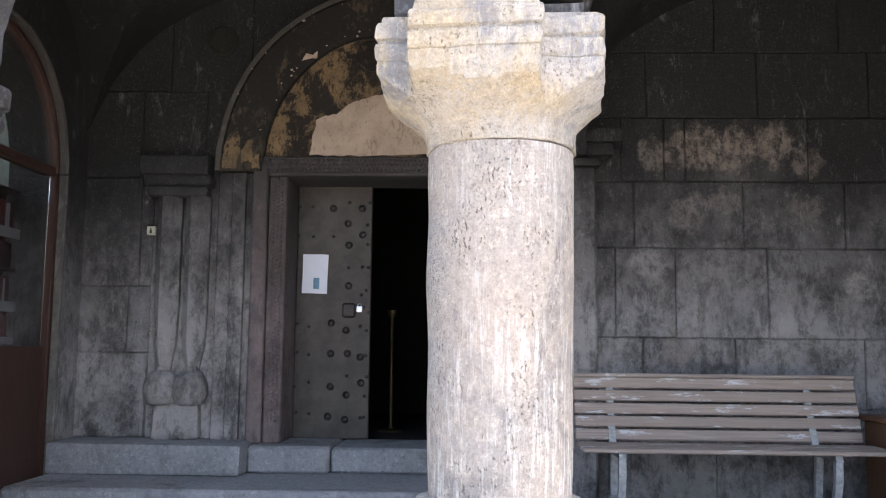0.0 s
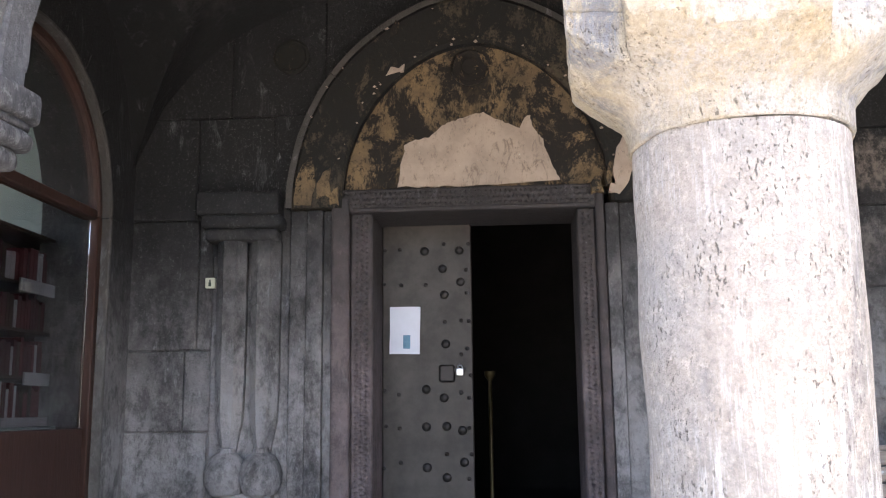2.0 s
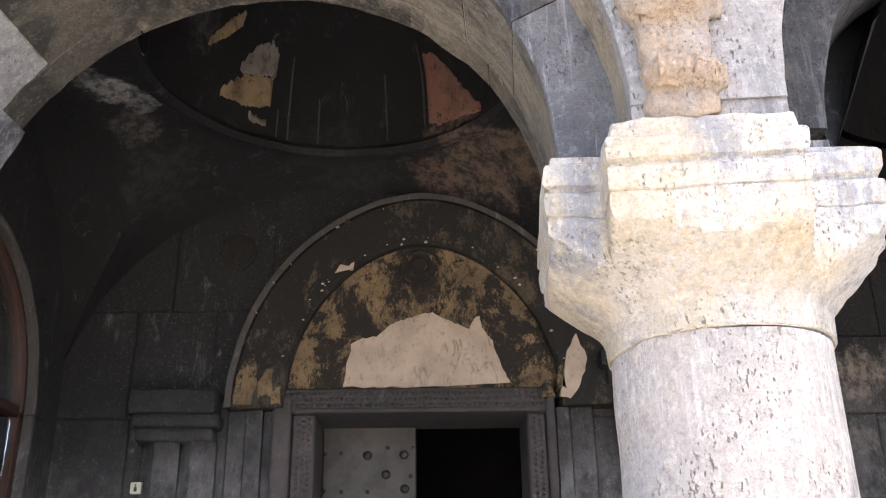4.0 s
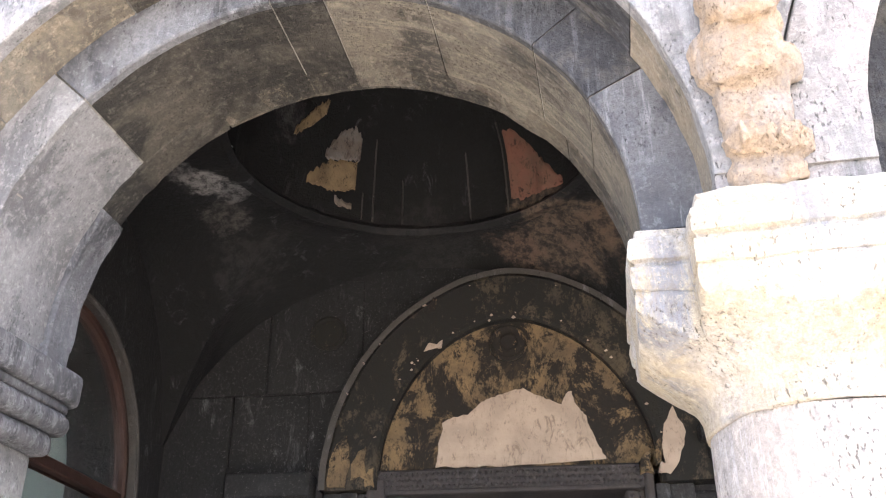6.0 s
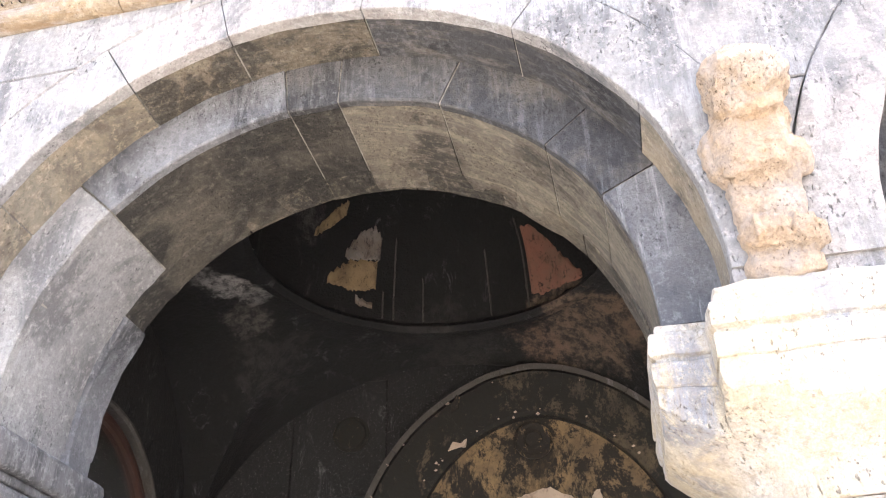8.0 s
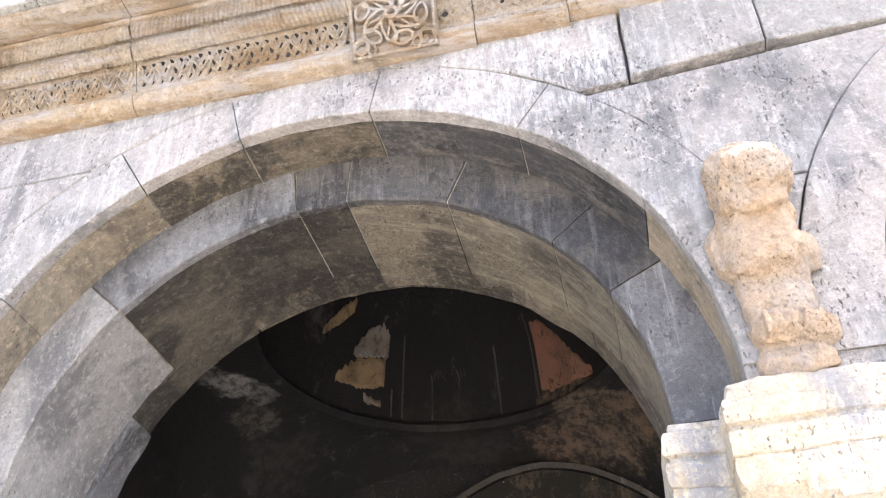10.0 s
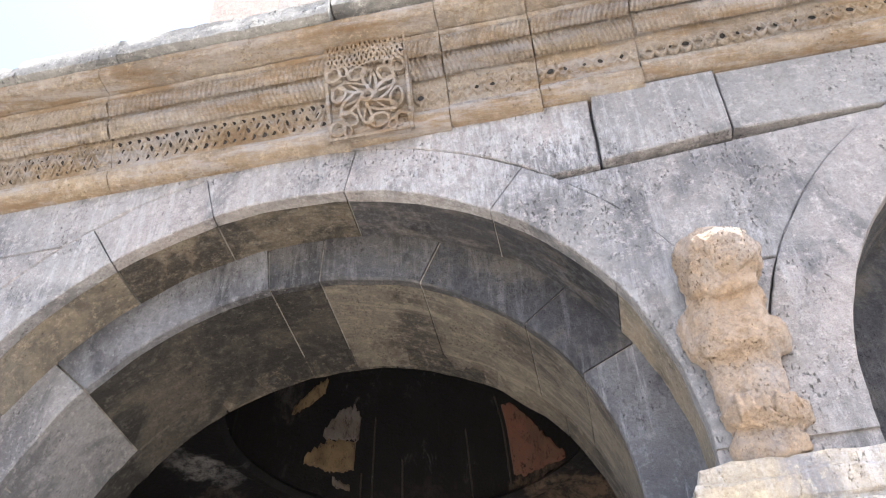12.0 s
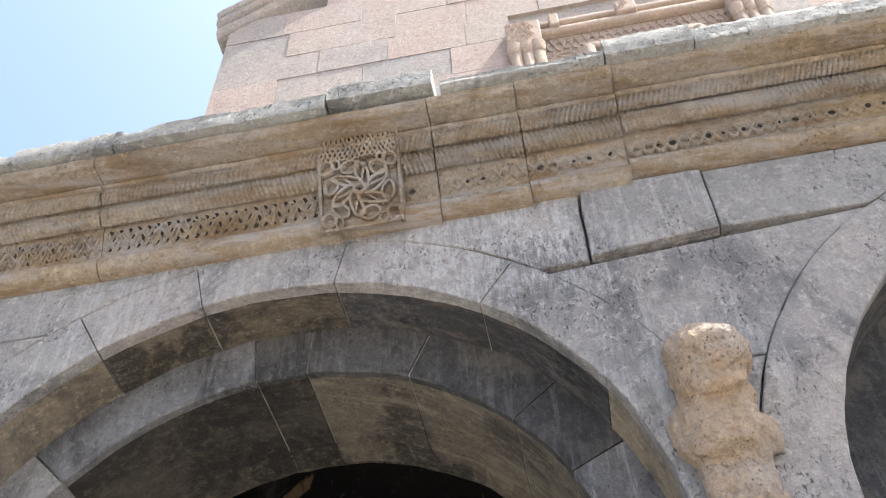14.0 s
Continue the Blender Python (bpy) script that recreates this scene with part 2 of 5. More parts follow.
def soot_material(name, base, soot, lo, hi, white=0.45, spots=()):
    """Smoke-blackened stone: the coat thickens upwards, with pale scrapes and runs where it has worn off."""
    k = Mat(name, 0.8, 0.0, 0.35)
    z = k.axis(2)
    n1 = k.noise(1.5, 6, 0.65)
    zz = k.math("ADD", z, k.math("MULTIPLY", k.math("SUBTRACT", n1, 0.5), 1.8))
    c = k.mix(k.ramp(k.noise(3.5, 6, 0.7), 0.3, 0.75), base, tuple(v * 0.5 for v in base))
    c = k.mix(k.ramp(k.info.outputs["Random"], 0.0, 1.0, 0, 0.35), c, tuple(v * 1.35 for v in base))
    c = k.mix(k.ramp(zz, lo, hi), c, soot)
    worn = k.math("MULTIPLY", k.ramp(k.noise(13, 7, 0.8, (1, 1, 0.3), 0.6), 0.54, 0.68), k.math("MULTIPLY", k.ramp(k.noise(2.6, 4, 0.6), 0.44, 0.60, 0, white), k.ramp(zz, lo, hi + 0.4, 1.0, 0.45)))
    c = k.mix(worn, c, (0.30, 0.295, 0.30))
    c = k.mix(k.ramp(k.noise(3.6, 8, 0.8, (1, 1, 0.8), 0.1), 0.44, 0.66, 0, 0.7), c, tuple(v * 1.2 for v in soot))
    c = k.mix(k.ramp(k.noise(60, 5, 0.8), 0.55, 0.75, 0, 0.3), c, tuple(v * 1.4 for v in base))
    c = k.mix(k.ramp(k.noise(7, 8, 0.8, (1, 1, 0.5), 0.25), 0.46, 0.62, 0, 0.6), c, tuple(v * 1.3 for v in soot))
    c = k.mix(k.math("MULTIPLY", k.ramp(k.noise(20, 7, 0.8, (1, 1, 0.4), 0.2), 0.57, 0.66), k.ramp(zz, lo, hi, 0.45, 0.05)), c, tuple(min(0.4, v * 1.5) for v in base))
    for (sx, sy, sz), radius, colour, amount in spots:
        e = k.near((sx, sy, sz), radius, 1.0)
        c = k.mix(k.math("MULTIPLY", k.ramp(e, radius * 0.6, radius * 1.2, 1, 0), k.ramp(k.noise(16, 7, 0.8, (1, 1, 0.7)), 0.38, 0.60, amount * 0.1, amount)), c, colour)
    fleck = k.ramp(k.voronoi(9.0), 0.03, 0.055, 0.5, 0)
    c = k.mix(k.math("MULTIPLY", fleck, k.ramp(k.noise(4, 2), 0.52, 0.6)), c, (0.3, 0.29, 0.28))
    h = k.math("ADD", k.noise(40, 5, 0.7), k.math("MULTIPLY", k.noise(6, 5, 0.6), 1.5))
    return k.done(c, h, 0.6, 0.02)


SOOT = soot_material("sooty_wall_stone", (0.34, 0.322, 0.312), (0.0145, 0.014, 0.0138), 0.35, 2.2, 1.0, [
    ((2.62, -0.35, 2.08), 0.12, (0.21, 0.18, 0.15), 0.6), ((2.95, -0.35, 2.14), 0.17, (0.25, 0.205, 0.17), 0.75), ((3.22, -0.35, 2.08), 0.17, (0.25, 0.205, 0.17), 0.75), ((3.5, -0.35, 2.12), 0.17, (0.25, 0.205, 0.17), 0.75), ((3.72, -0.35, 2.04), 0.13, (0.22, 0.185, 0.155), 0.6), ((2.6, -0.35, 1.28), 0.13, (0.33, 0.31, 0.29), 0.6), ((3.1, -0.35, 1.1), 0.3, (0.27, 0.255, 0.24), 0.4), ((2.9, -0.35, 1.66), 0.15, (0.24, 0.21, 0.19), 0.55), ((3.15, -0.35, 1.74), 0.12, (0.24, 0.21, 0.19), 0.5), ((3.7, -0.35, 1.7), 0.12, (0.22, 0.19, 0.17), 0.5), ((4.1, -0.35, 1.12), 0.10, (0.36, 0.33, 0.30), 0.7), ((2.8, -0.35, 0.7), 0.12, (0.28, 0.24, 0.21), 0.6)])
PALE, BROWN = (0.22, 0.21, 0.20), (0.11, 0.075, 0.05)
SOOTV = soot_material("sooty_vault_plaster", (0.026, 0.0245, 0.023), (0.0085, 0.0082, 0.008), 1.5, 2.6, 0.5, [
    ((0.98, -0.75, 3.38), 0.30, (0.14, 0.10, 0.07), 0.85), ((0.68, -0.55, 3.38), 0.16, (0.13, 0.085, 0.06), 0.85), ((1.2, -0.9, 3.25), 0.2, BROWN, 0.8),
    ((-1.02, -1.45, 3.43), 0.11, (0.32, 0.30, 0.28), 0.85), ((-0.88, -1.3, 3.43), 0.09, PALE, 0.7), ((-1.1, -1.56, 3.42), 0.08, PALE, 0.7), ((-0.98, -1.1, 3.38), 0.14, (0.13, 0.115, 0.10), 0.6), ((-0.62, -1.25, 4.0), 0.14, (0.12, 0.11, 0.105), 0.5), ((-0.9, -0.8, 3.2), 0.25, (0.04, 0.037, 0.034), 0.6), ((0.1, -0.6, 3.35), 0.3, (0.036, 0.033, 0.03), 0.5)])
RIM = soot_material("scuffed_arris_stone", (0.18, 0.17, 0.155), (0.06, 0.054, 0.047), 0.5, 2.4, 1.0)
CARVED = soot_material("sooty_carved_stone", (0.19, 0.15, 0.145), (0.045, 0.04, 0.038), 0.6, 2.1, 0.5)


def plaster_material(name, a, b, dark, cut):
    k = Mat(name, 0.9)
    c = k.mix(k.ramp(k.noise(5, 6, 0.65), 0.35, 0.65), a, b)
    c = k.mix(k.ramp(k.noise(3.2, 8, 0.82, (1, 1, 0.7), 0.3), cut - 0.01, cut + 0.06), c, dark)
    c = k.mix(k.ramp(k.noise(38, 6, 0.8, (1, 1, 0.5)), 0.54, 0.64, 0, 0.75), c, dark)
    c = k.mix(k.ramp(k.noise(11, 7, 0.8, (1, 1, 0.5), 1.0), 0.54, 0.62, 0, 0.6), c, tuple(v * 0.45 for v in b))
    c = k.mix(k.ramp(k.noise(24, 5, 0.75), 0.64, 0.72, 0, 0.5), c, tuple(min(0.6, v * 1.8) for v in a))
    return k.done(c, k.noise(30, 5, 0.7), 0.5, 0.01)


FRESCO = plaster_material("faded_fresco", (0.20, 0.138, 0.072), (0.11, 0.08, 0.048), (0.02, 0.017, 0.014), 0.465)
FRESCO_DARK = plaster_material("smoked_fresco", (0.085, 0.066, 0.042), (0.045, 0.038, 0.028), (0.017, 0.016, 0.014), 0.42)
PLASTER = plaster_material("bare_plaster", (0.44, 0.345, 0.265), (0.35, 0.275, 0.215), (0.24, 0.185, 0.145), 0.60)
PAINT_RED = plaster_material("red_fresco", (0.22, 0.10, 0.07), (0.17, 0.10, 0.07), (0.03, 0.02, 0.018), 0.60)
PAINT_TAN = plaster_material("ochre_dome_fresco", (0.25, 0.18, 0.10), (0.17, 0.12, 0.07), (0.035, 0.028, 0.02), 0.60)
PAINT_GREY = plaster_material("grey_fresco", (0.19, 0.17, 0.155), (0.15, 0.12, 0.09), (0.03, 0.027, 0.024), 0.60)


def wood(name, a, b, paint=None, amount=0.0, grain=(0.6, 20, 20), rough=0.75):
    k = Mat(name, rough)
    g = k.noise(4, 6, 0.65, grain, 0.4)
    c = k.mix(k.ramp(g, 0.3, 0.7), a, b)
    c = k.mix(k.ramp(k.info.outputs["Random"], 0, 1, 0, 0.4), c, tuple(v * 0.7 for v in a))
    if paint:
        c = k.mix(k.ramp(k.noise(6, 6, 0.7, (0.7, 3, 3)), 0.62 - 0.25 * amount, 0.66 - 0.25 * amount + 0.03), c, paint)
    return k.done(c, g, 0.4, 0.006)


BENCHWOOD = wood("weathered_bench_wood", (0.44, 0.36, 0.30), (0.30, 0.24, 0.205), (0.60, 0.60, 0.60), 0.22)
BROWNWOOD = wood("brown_painted_wood", (0.06, 0.03, 0.022), (0.045, 0.023, 0.017), None, 0, (14, 14, 1.0), 0.5)
BOXWOOD = wood("varnished_box_wood", (0.16, 0.08, 0.04), (0.10, 0.05, 0.03), None, 0, (20, 20, 1), 0.5)


def simple(name, col, rough=0.6, metal=0.0, vary=0.35, scale=14, bump=0.2):
    k = Mat(name, rough, metal)
    n = k.noise(scale, 6, 0.7)
    c = k.mix(k.ramp(n, 0.3, 0.7), col, tuple(v * (1 - vary) for v in col))
    return k.done(c, n, bump, 0.004)


DOORMETAL = simple("door_sheet_metal", (0.085, 0.076, 0.066), 0.55, 0.25, 0.45, 5, 0.5)
STUDMETAL = simple("dark_iron", (0.06, 0.054, 0.05), 0.5, 0.6, 0.3, 30)
PAPER = simple("white_paper", (0.72, 0.74, 0.80), 0.8, 0, 0.05)
INK = simple("blue_print", (0.18, 0.33, 0.45), 0.8)
STEEL = simple("bright_steel", (0.7, 0.7, 0.7), 0.3, 0.9, 0.1)
BRASS = simple("dull_brass", (0.14, 0.11, 0.055), 0.4, 0.8)
IRONWHITE = simple("chipped_white_iron", (0.50, 0.51, 0.50), 0.6, 0.1, 0.45, 25)
SIGNGREEN = simple("cream_sign", (0.55, 0.55, 0.42), 0.6, 0, 0.1)
SIGNDARK = simple("dark_sign_mark", (0.03, 0.05, 0.035), 0.6)
BOOKS = [simple("book_" + n, c, 0.6, 0, 0.2) for n, c in (("red", (0.13, 0.025, 0.03)), ("maroon", (0.08, 0.018, 0.022)), ("white", (0.42, 0.40, 0.42)), ("brown", (0.06, 0.03, 0.02)))]
ROOMWALL = simple("pale_green_room_plaster", (0.28, 0.34, 0.33), 0.9, 0, 0.15, 3)
# near-black base stands for indoor shade behind the door and church window
ROOM_SHADE = simple("indoor_shade", (0.03, 0.028, 0.026), 0.9, 0, 0.3, 4)
GLASS = bpy.data.materials.new("window_glass")
GLASS.use_nodes = True
_g = GLASS.node_tree.nodes["Principled BSDF"]
_g.inputs["Transmission Weight"].default_value, _g.inputs["Roughness"].default_value, _g.inputs["IOR"].default_value = 1.0, 0.02, 1.45


# ---- building helpers ----
def empty_bm():
    return bmesh.new()


def box(bm, x0, x1, y0, y1, z0, z1, bevel=0.0, seg=1):
    m = Matrix.Translation(((x0 + x1) / 2, (y0 + y1) / 2, (z0 + z1) / 2)) @ Matrix.Diagonal((x1 - x0, y1 - y0, z1 - z0, 1))
    vs = bmesh.ops.create_cube(bm, size=1, matrix=m)["verts"]
    if bevel:
        es = list({e for v in vs for e in v.link_edges})
        bmesh.ops.bevel(bm, geom=es, offset=bevel, segments=seg, affect="EDGES", profile=0.6)
    return bm


def one_box(*a, **k):
    return box(bmesh.new(), *a, **k)


def prism(poly, y0, y1, bevel=0.012, uneven=0.0):
    """A stone from an outline in x and z, its face at y0 with chamfered edges, its back at y1."""
    bm = bmesh.new()
    cx, cz = sum(p[0] for p in poly) / len(poly), sum(p[1] for p in poly) / len(poly)
    n = len(poly)

    def inset(d):
        out = []
        for i in range(n):
            a, b, c = Vector(poly[i - 1]), Vector(poly[i]), Vector(poly[(i + 1) % n])
            e1, e2 = (b - a), (c - b)
            if e1.length < 1e-6 or e2.length < 1e-6:
                out.append(b)
                continue
            n1, n2 = Vector((-e1.y, e1.x)).normalized(), Vector((-e2.y, e2.x)).normalized()
            m = n1 + n2
            m = m / max(0.4, m.length_squared / 2) if m.length > 1e-4 else n1
            out.append(b + m * d)
        return out

    area = sum(poly[i - 1][0] * poly[i][1] - poly[i][0] * poly[i - 1][1] for i in range(n))
    s = 1 if area > 0 else -1
    dy = random.uniform(-uneven, uneven)
    back = [bm.verts.new((p[0], y1, p[1])) for p in poly]
    side = [bm.verts.new((p[0], y0 + bevel + dy, p[1])) for p in inset(0.003 * s)]
    face = [bm.verts.new((p.x, y0 + dy, p.y)) for p in inset((bevel + 0.003) * s)]
    bm.faces.new(face), bm.faces.new(back)
    for i in range(n):
        j = (i + 1) % n
        bm.faces.new((side[i], side[j], face[j], face[i]))
        bm.faces.new((back[i], back[j], side[j], side[i]))
    bmesh.ops.recalc_face_normals(bm, faces=bm.faces)
    return bm


def arc_stone(cx, cz, r0, r1, a0, a1, y0, y1, n=6, bevel=0.012, hollow=0.0, rmax=None, joint=0.0035):
    """A voussoir between two radii and two angles (degrees from the springing on the +x side). hollow cuts the lower front edge into a cavetto."""
    bm = bmesh.new()
    gap = math.degrees(joint / r0)
    prof = [(r0 + bevel, y0), (r1 - bevel, y0), (r1, y0 + bevel), (r1, y1), (r0, y1), (r0, y0 + bevel)]
    if hollow:
        w = (y1 - y0) * 0.75
        prof = [(r0 + hollow, y0), (r1, y0), (r1, y1), (r0, y1)] + [(r0 + hollow * (1 - math.sin(q)) , y0 + w * (1 - math.cos(q)) + 0.01) for q in (1.45, 1.1, 0.8, 0.5, 0.25)]
    rings = []
    for i in range(n + 1):
        a = radians(a0 + gap + (a1 - a0 - 2 * gap) * i / n)
        ring = []
        for r, y in prof:
            z = cz + r * math.sin(a)
            x = cx + r * math.cos(a)
            if rmax and z > rmax:
                x, z = cx + (x - cx), rmax
            ring.append(bm.verts.new((x, y, z)))
        rings.append(ring)
    m = len(prof)
    for i in range(n):
        for j in range(m):
            k = (j + 1) % m
            bm.faces.new((rings[i][j], rings[i + 1][j], rings[i + 1][k], rings[i][k]))
    bm.faces.new(rings[0]), bm.faces.new(rings[-1])
    bmesh.ops.recalc_face_normals(bm, faces=bm.faces)
    return bm


def lathe(prof, n=32, phase=0.0):
    bm = bmesh.new()
    rings = [[bm.verts.new((r * math.cos(2 * math.pi * (i + phase) / n), r * math.sin(2 * math.pi * (i + phase) / n), z)) for i in range(n)] for r, z in prof]
    for a, b in zip(rings, rings[1:]):
        for i in range(n):
            j = (i + 1) % n
            bm.faces.new((a[i], a[j], b[j], b[i]))
    bm.faces.new(rings[0]), bm.faces.new(rings[-1])
    bmesh.ops.recalc_face_normals(bm, faces=bm.faces)
    return bm


def extrude_x(prof, x0, x1, steps=1, wob=0.0):
    """A moulding along x from an outline of (y, z)."""
    bm = bmesh.new()
    rings = []
    for i in range(steps + 1):
        x = x0 + (x1 - x0) * i / steps
        rings.append([bm.verts.new((x, y + random.uniform(-wob, wob), z + random.uniform(-wob, wob))) for y, z in prof])
    for a, b in zip(rings, rings[1:]):
        for i in range(len(prof)):
            j = (i + 1) % len(prof)
            bm.faces.new((a[i], a[j], b[j], b[i]))
    bm.faces.new(rings[0]), bm.faces.new(rings[-1])
    bmesh.ops.recalc_face_normals(bm, faces=bm.faces)
    return bm


def rough(bm, amount, freq=6.0, cuts=0):
    """Worn, uneven stone: pushes the points about by a smooth noise."""
    if cuts:
        bmesh.ops.subdivide_edges(bm, edges=bm.edges, cuts=cuts, use_grid_fill=True)
    for v in bm.verts:
        v.co += noise.noise_vector(v.co * freq) * amount
    return bm


def smooth(ob, angle=40):
    for p in ob.data.polygons:
        p.use_smooth = True
    ob.data.set_sharp_from_angle(angle=radians(angle))
    return ob


def part(name, bm, material, parent=None, label="", auto=40):
    me = bpy.data.meshes.new(name)
    bm.to_mesh(me)
    bm.free()
    me.materials.append(material)
    ob = new(name, me)
    if auto:
        smooth(ob, auto)
    if parent:
        ob.parent = parent
    if label:
        ob["label"] = label
    return ob


def thing(name, label, category, m=None, group="", kind=""):
    ob = new(name)
    if m is not None:
        ob.matrix_world = m
    return tagged(ob, label, category, group, kind)


# The arcade stands a little askew to the door wall: its own frame has x along it, y inwards, and its origin on the column's axis.
COL_X, COL_Y, SKEW = 1.46, -3.2, -5.5
F = pose(COL_X, COL_Y, 0, 0, 0, SKEW)
FLOOR, GROUND = -0.35, -0.80
SPRING, FACE = 2.02, -0.42
# centre, radius of the outer order, of its back edge, of the inner order
ARCHES = ((-1.48, 1.234, 1.455, 1.055), (1.342, 1.19, 1.405, 1.015))
CORN = 3.46

# ---- ground, porch floor, steps ----
gm = bmesh.new()
bmesh.ops.create_grid(gm, x_segments=60, y_segments=60, size=300)
ground = part("ground", gm, PAVING)
ground.location = (0, 0, GROUND)
tagged(ground, "pale sunlit stone paving of the church yard", "ground", kind="structure")
floor = part("floor", one_box(-5.2, 5.2, -0.62, 3.6, GROUND - 0.3, FLOOR, bevel=0.02), STEP)
floor.matrix_world = F
tagged(floor, "worn grey stone floor of the porch", "floor", kind="structure")
platform = part("step", rough(one_box(-1.5, 1.75, -1.35, -0.30, FLOOR, -0.185, bevel=0.02), 0.006, 3), STEP)
tagged(platform, "broad low grey stone step before the doorway", "step", kind="structure")
ledge_l = part("ledge", rough(one_box(-1.5, -0.19, -0.78, -0.3, -0.185, 0.02, bevel=0.03, seg=2), 0.012, 4), STEP)
tagged(ledge_l, "worn grey stone ledge under the wall pilaster", "ledge", kind="structure")
sill = thing("doorstep", "grey stone doorstep of two long blocks", "doorstep", kind="structure")
part("block", rough(one_box(-0.19, 0.375, -0.60, 0.1, -0.185, 0.0, bevel=0.02), 0.008, 4), STEP, sill)
part("block", rough(one_box(0.38, 1.75, -0.56, 0.1, -0.185, -0.01, bevel=0.02), 0.006, 4), STEP, sill)

# ---- door wall ----
WALL_Y = -0.35
wall_back = thing("wall_back", "soot-blackened wall of large stone blocks", "wall", kind="structure")
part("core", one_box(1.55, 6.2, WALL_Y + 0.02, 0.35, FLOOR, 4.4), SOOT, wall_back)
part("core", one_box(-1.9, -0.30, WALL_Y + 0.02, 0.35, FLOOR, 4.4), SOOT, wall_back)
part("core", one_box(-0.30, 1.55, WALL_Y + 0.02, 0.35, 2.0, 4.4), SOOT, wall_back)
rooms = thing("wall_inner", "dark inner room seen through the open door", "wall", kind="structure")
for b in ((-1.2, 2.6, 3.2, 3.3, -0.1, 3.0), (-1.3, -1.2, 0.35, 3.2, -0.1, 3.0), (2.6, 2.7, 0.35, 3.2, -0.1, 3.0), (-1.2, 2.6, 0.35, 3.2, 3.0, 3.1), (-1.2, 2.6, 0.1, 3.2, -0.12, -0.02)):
    part("panel", one_box(*b), ROOM_SHADE, rooms)


def block_wall(parent, rows, y0, y1, mat, uneven=0.006, name="stone"):
    for z0, z1, joints in rows:
        for a, b in zip(joints, joints[1:]):
            part(name, prism([(a, z0), (b, z0), (b, z1), (a, z1)], y0, y1, 0.008, uneven), mat, parent, auto=0)


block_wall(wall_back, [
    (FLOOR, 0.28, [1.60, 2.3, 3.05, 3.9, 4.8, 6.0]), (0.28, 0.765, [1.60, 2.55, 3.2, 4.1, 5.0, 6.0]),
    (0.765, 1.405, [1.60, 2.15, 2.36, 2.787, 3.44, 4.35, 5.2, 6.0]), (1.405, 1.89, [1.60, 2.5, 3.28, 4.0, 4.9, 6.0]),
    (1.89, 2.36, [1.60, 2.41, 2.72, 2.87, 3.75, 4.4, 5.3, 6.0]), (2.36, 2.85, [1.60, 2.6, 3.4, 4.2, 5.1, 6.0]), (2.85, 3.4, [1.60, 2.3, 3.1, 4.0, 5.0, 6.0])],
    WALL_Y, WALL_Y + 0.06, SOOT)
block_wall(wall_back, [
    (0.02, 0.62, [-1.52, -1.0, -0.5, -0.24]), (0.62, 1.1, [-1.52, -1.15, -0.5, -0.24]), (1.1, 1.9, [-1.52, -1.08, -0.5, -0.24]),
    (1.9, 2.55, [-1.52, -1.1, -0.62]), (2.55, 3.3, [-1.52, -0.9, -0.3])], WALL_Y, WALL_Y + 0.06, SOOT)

# ---- side wall with a glazed arch ----
SIDE_X, SA_Y, SA_Z, SA_R = -1.50, -1.55, 1.85, 0.84
wall_left = thing("wall_left", "soot-blackened side wall with an arched opening", "wall", kind="structure")


def arched_wall(cx, cz, r, x0, x1, z0, z1, y0, y1, n=28):
    """A wall in x and z with one arched opening cut through its thickness."""
    bm = bmesh.new()
    arc = [(cx - r, z0)] + [(cx + r * math.cos(math.pi * (1 - i / n)), cz + r * math.sin(math.pi * i / n)) for i in range(n + 1)] + [(cx + r, z0)]
    outer = [(x0, z0)] + [(x0 + (x1 - x0) * i / n, z1) for i in range(n + 1)] + [(x1, z0)]
    for y, flip in ((y0, 0), (y1, 1)):
        a = [bm.verts.new((p[0], y, p[1])) for p in arc]
        o = [bm.verts.new((p[0], y, p[1])) for p in outer]
        for i in range(len(a) - 1):
            bm.faces.new((a[i], a[i + 1], o[i + 1], o[i]))
        if not flip:
            fa, fo = a, o
    for i in range(len(fa) - 1):
        bm.faces.new((fa[i], fa[i + 1], a[i + 1], a[i]))
        bm.faces.new((fo[i], fo[i + 1], o[i + 1], o[i]))
    bmesh.ops.recalc_face_normals(bm, faces=bm.faces)
    return bm


sidem = pose(SIDE_X, 0, 0, 0, 0, 90)     # local x runs along +y, local y points to -x
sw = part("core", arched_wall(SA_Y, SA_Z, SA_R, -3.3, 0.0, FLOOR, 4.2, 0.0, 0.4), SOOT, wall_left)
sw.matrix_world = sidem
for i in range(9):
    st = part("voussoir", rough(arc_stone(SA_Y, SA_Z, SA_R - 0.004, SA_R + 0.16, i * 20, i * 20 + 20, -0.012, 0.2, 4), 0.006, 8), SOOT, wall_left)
    st.matrix_world = sidem
for b in ((SA_Y + SA_R - 0.002, SA_Y + SA_R + 0.03), (SA_Y - SA_R - 0.03, SA_Y - SA_R + 0.002)):
    st = part("arris", rough(one_box(b[0], b[1], -0.02, 0.05, FLOOR, SA_Z, bevel=0.008), 0.005, 6, 3), RIM, wall_left)
    st.matrix_world = sidem
st = part("arris", rough(arc_stone(SA_Y, SA_Z, SA_R - 0.008, SA_R + 0.03, 0, 180, -0.02, 0.05, 40), 0.005, 6), RIM, wall_left)
st.matrix_world = sidem
screen = thing("window_1", "brown wooden arched glazed screen closed in the side arch", "window", sidem @ pose(0, -0.07, 0), kind="structure")
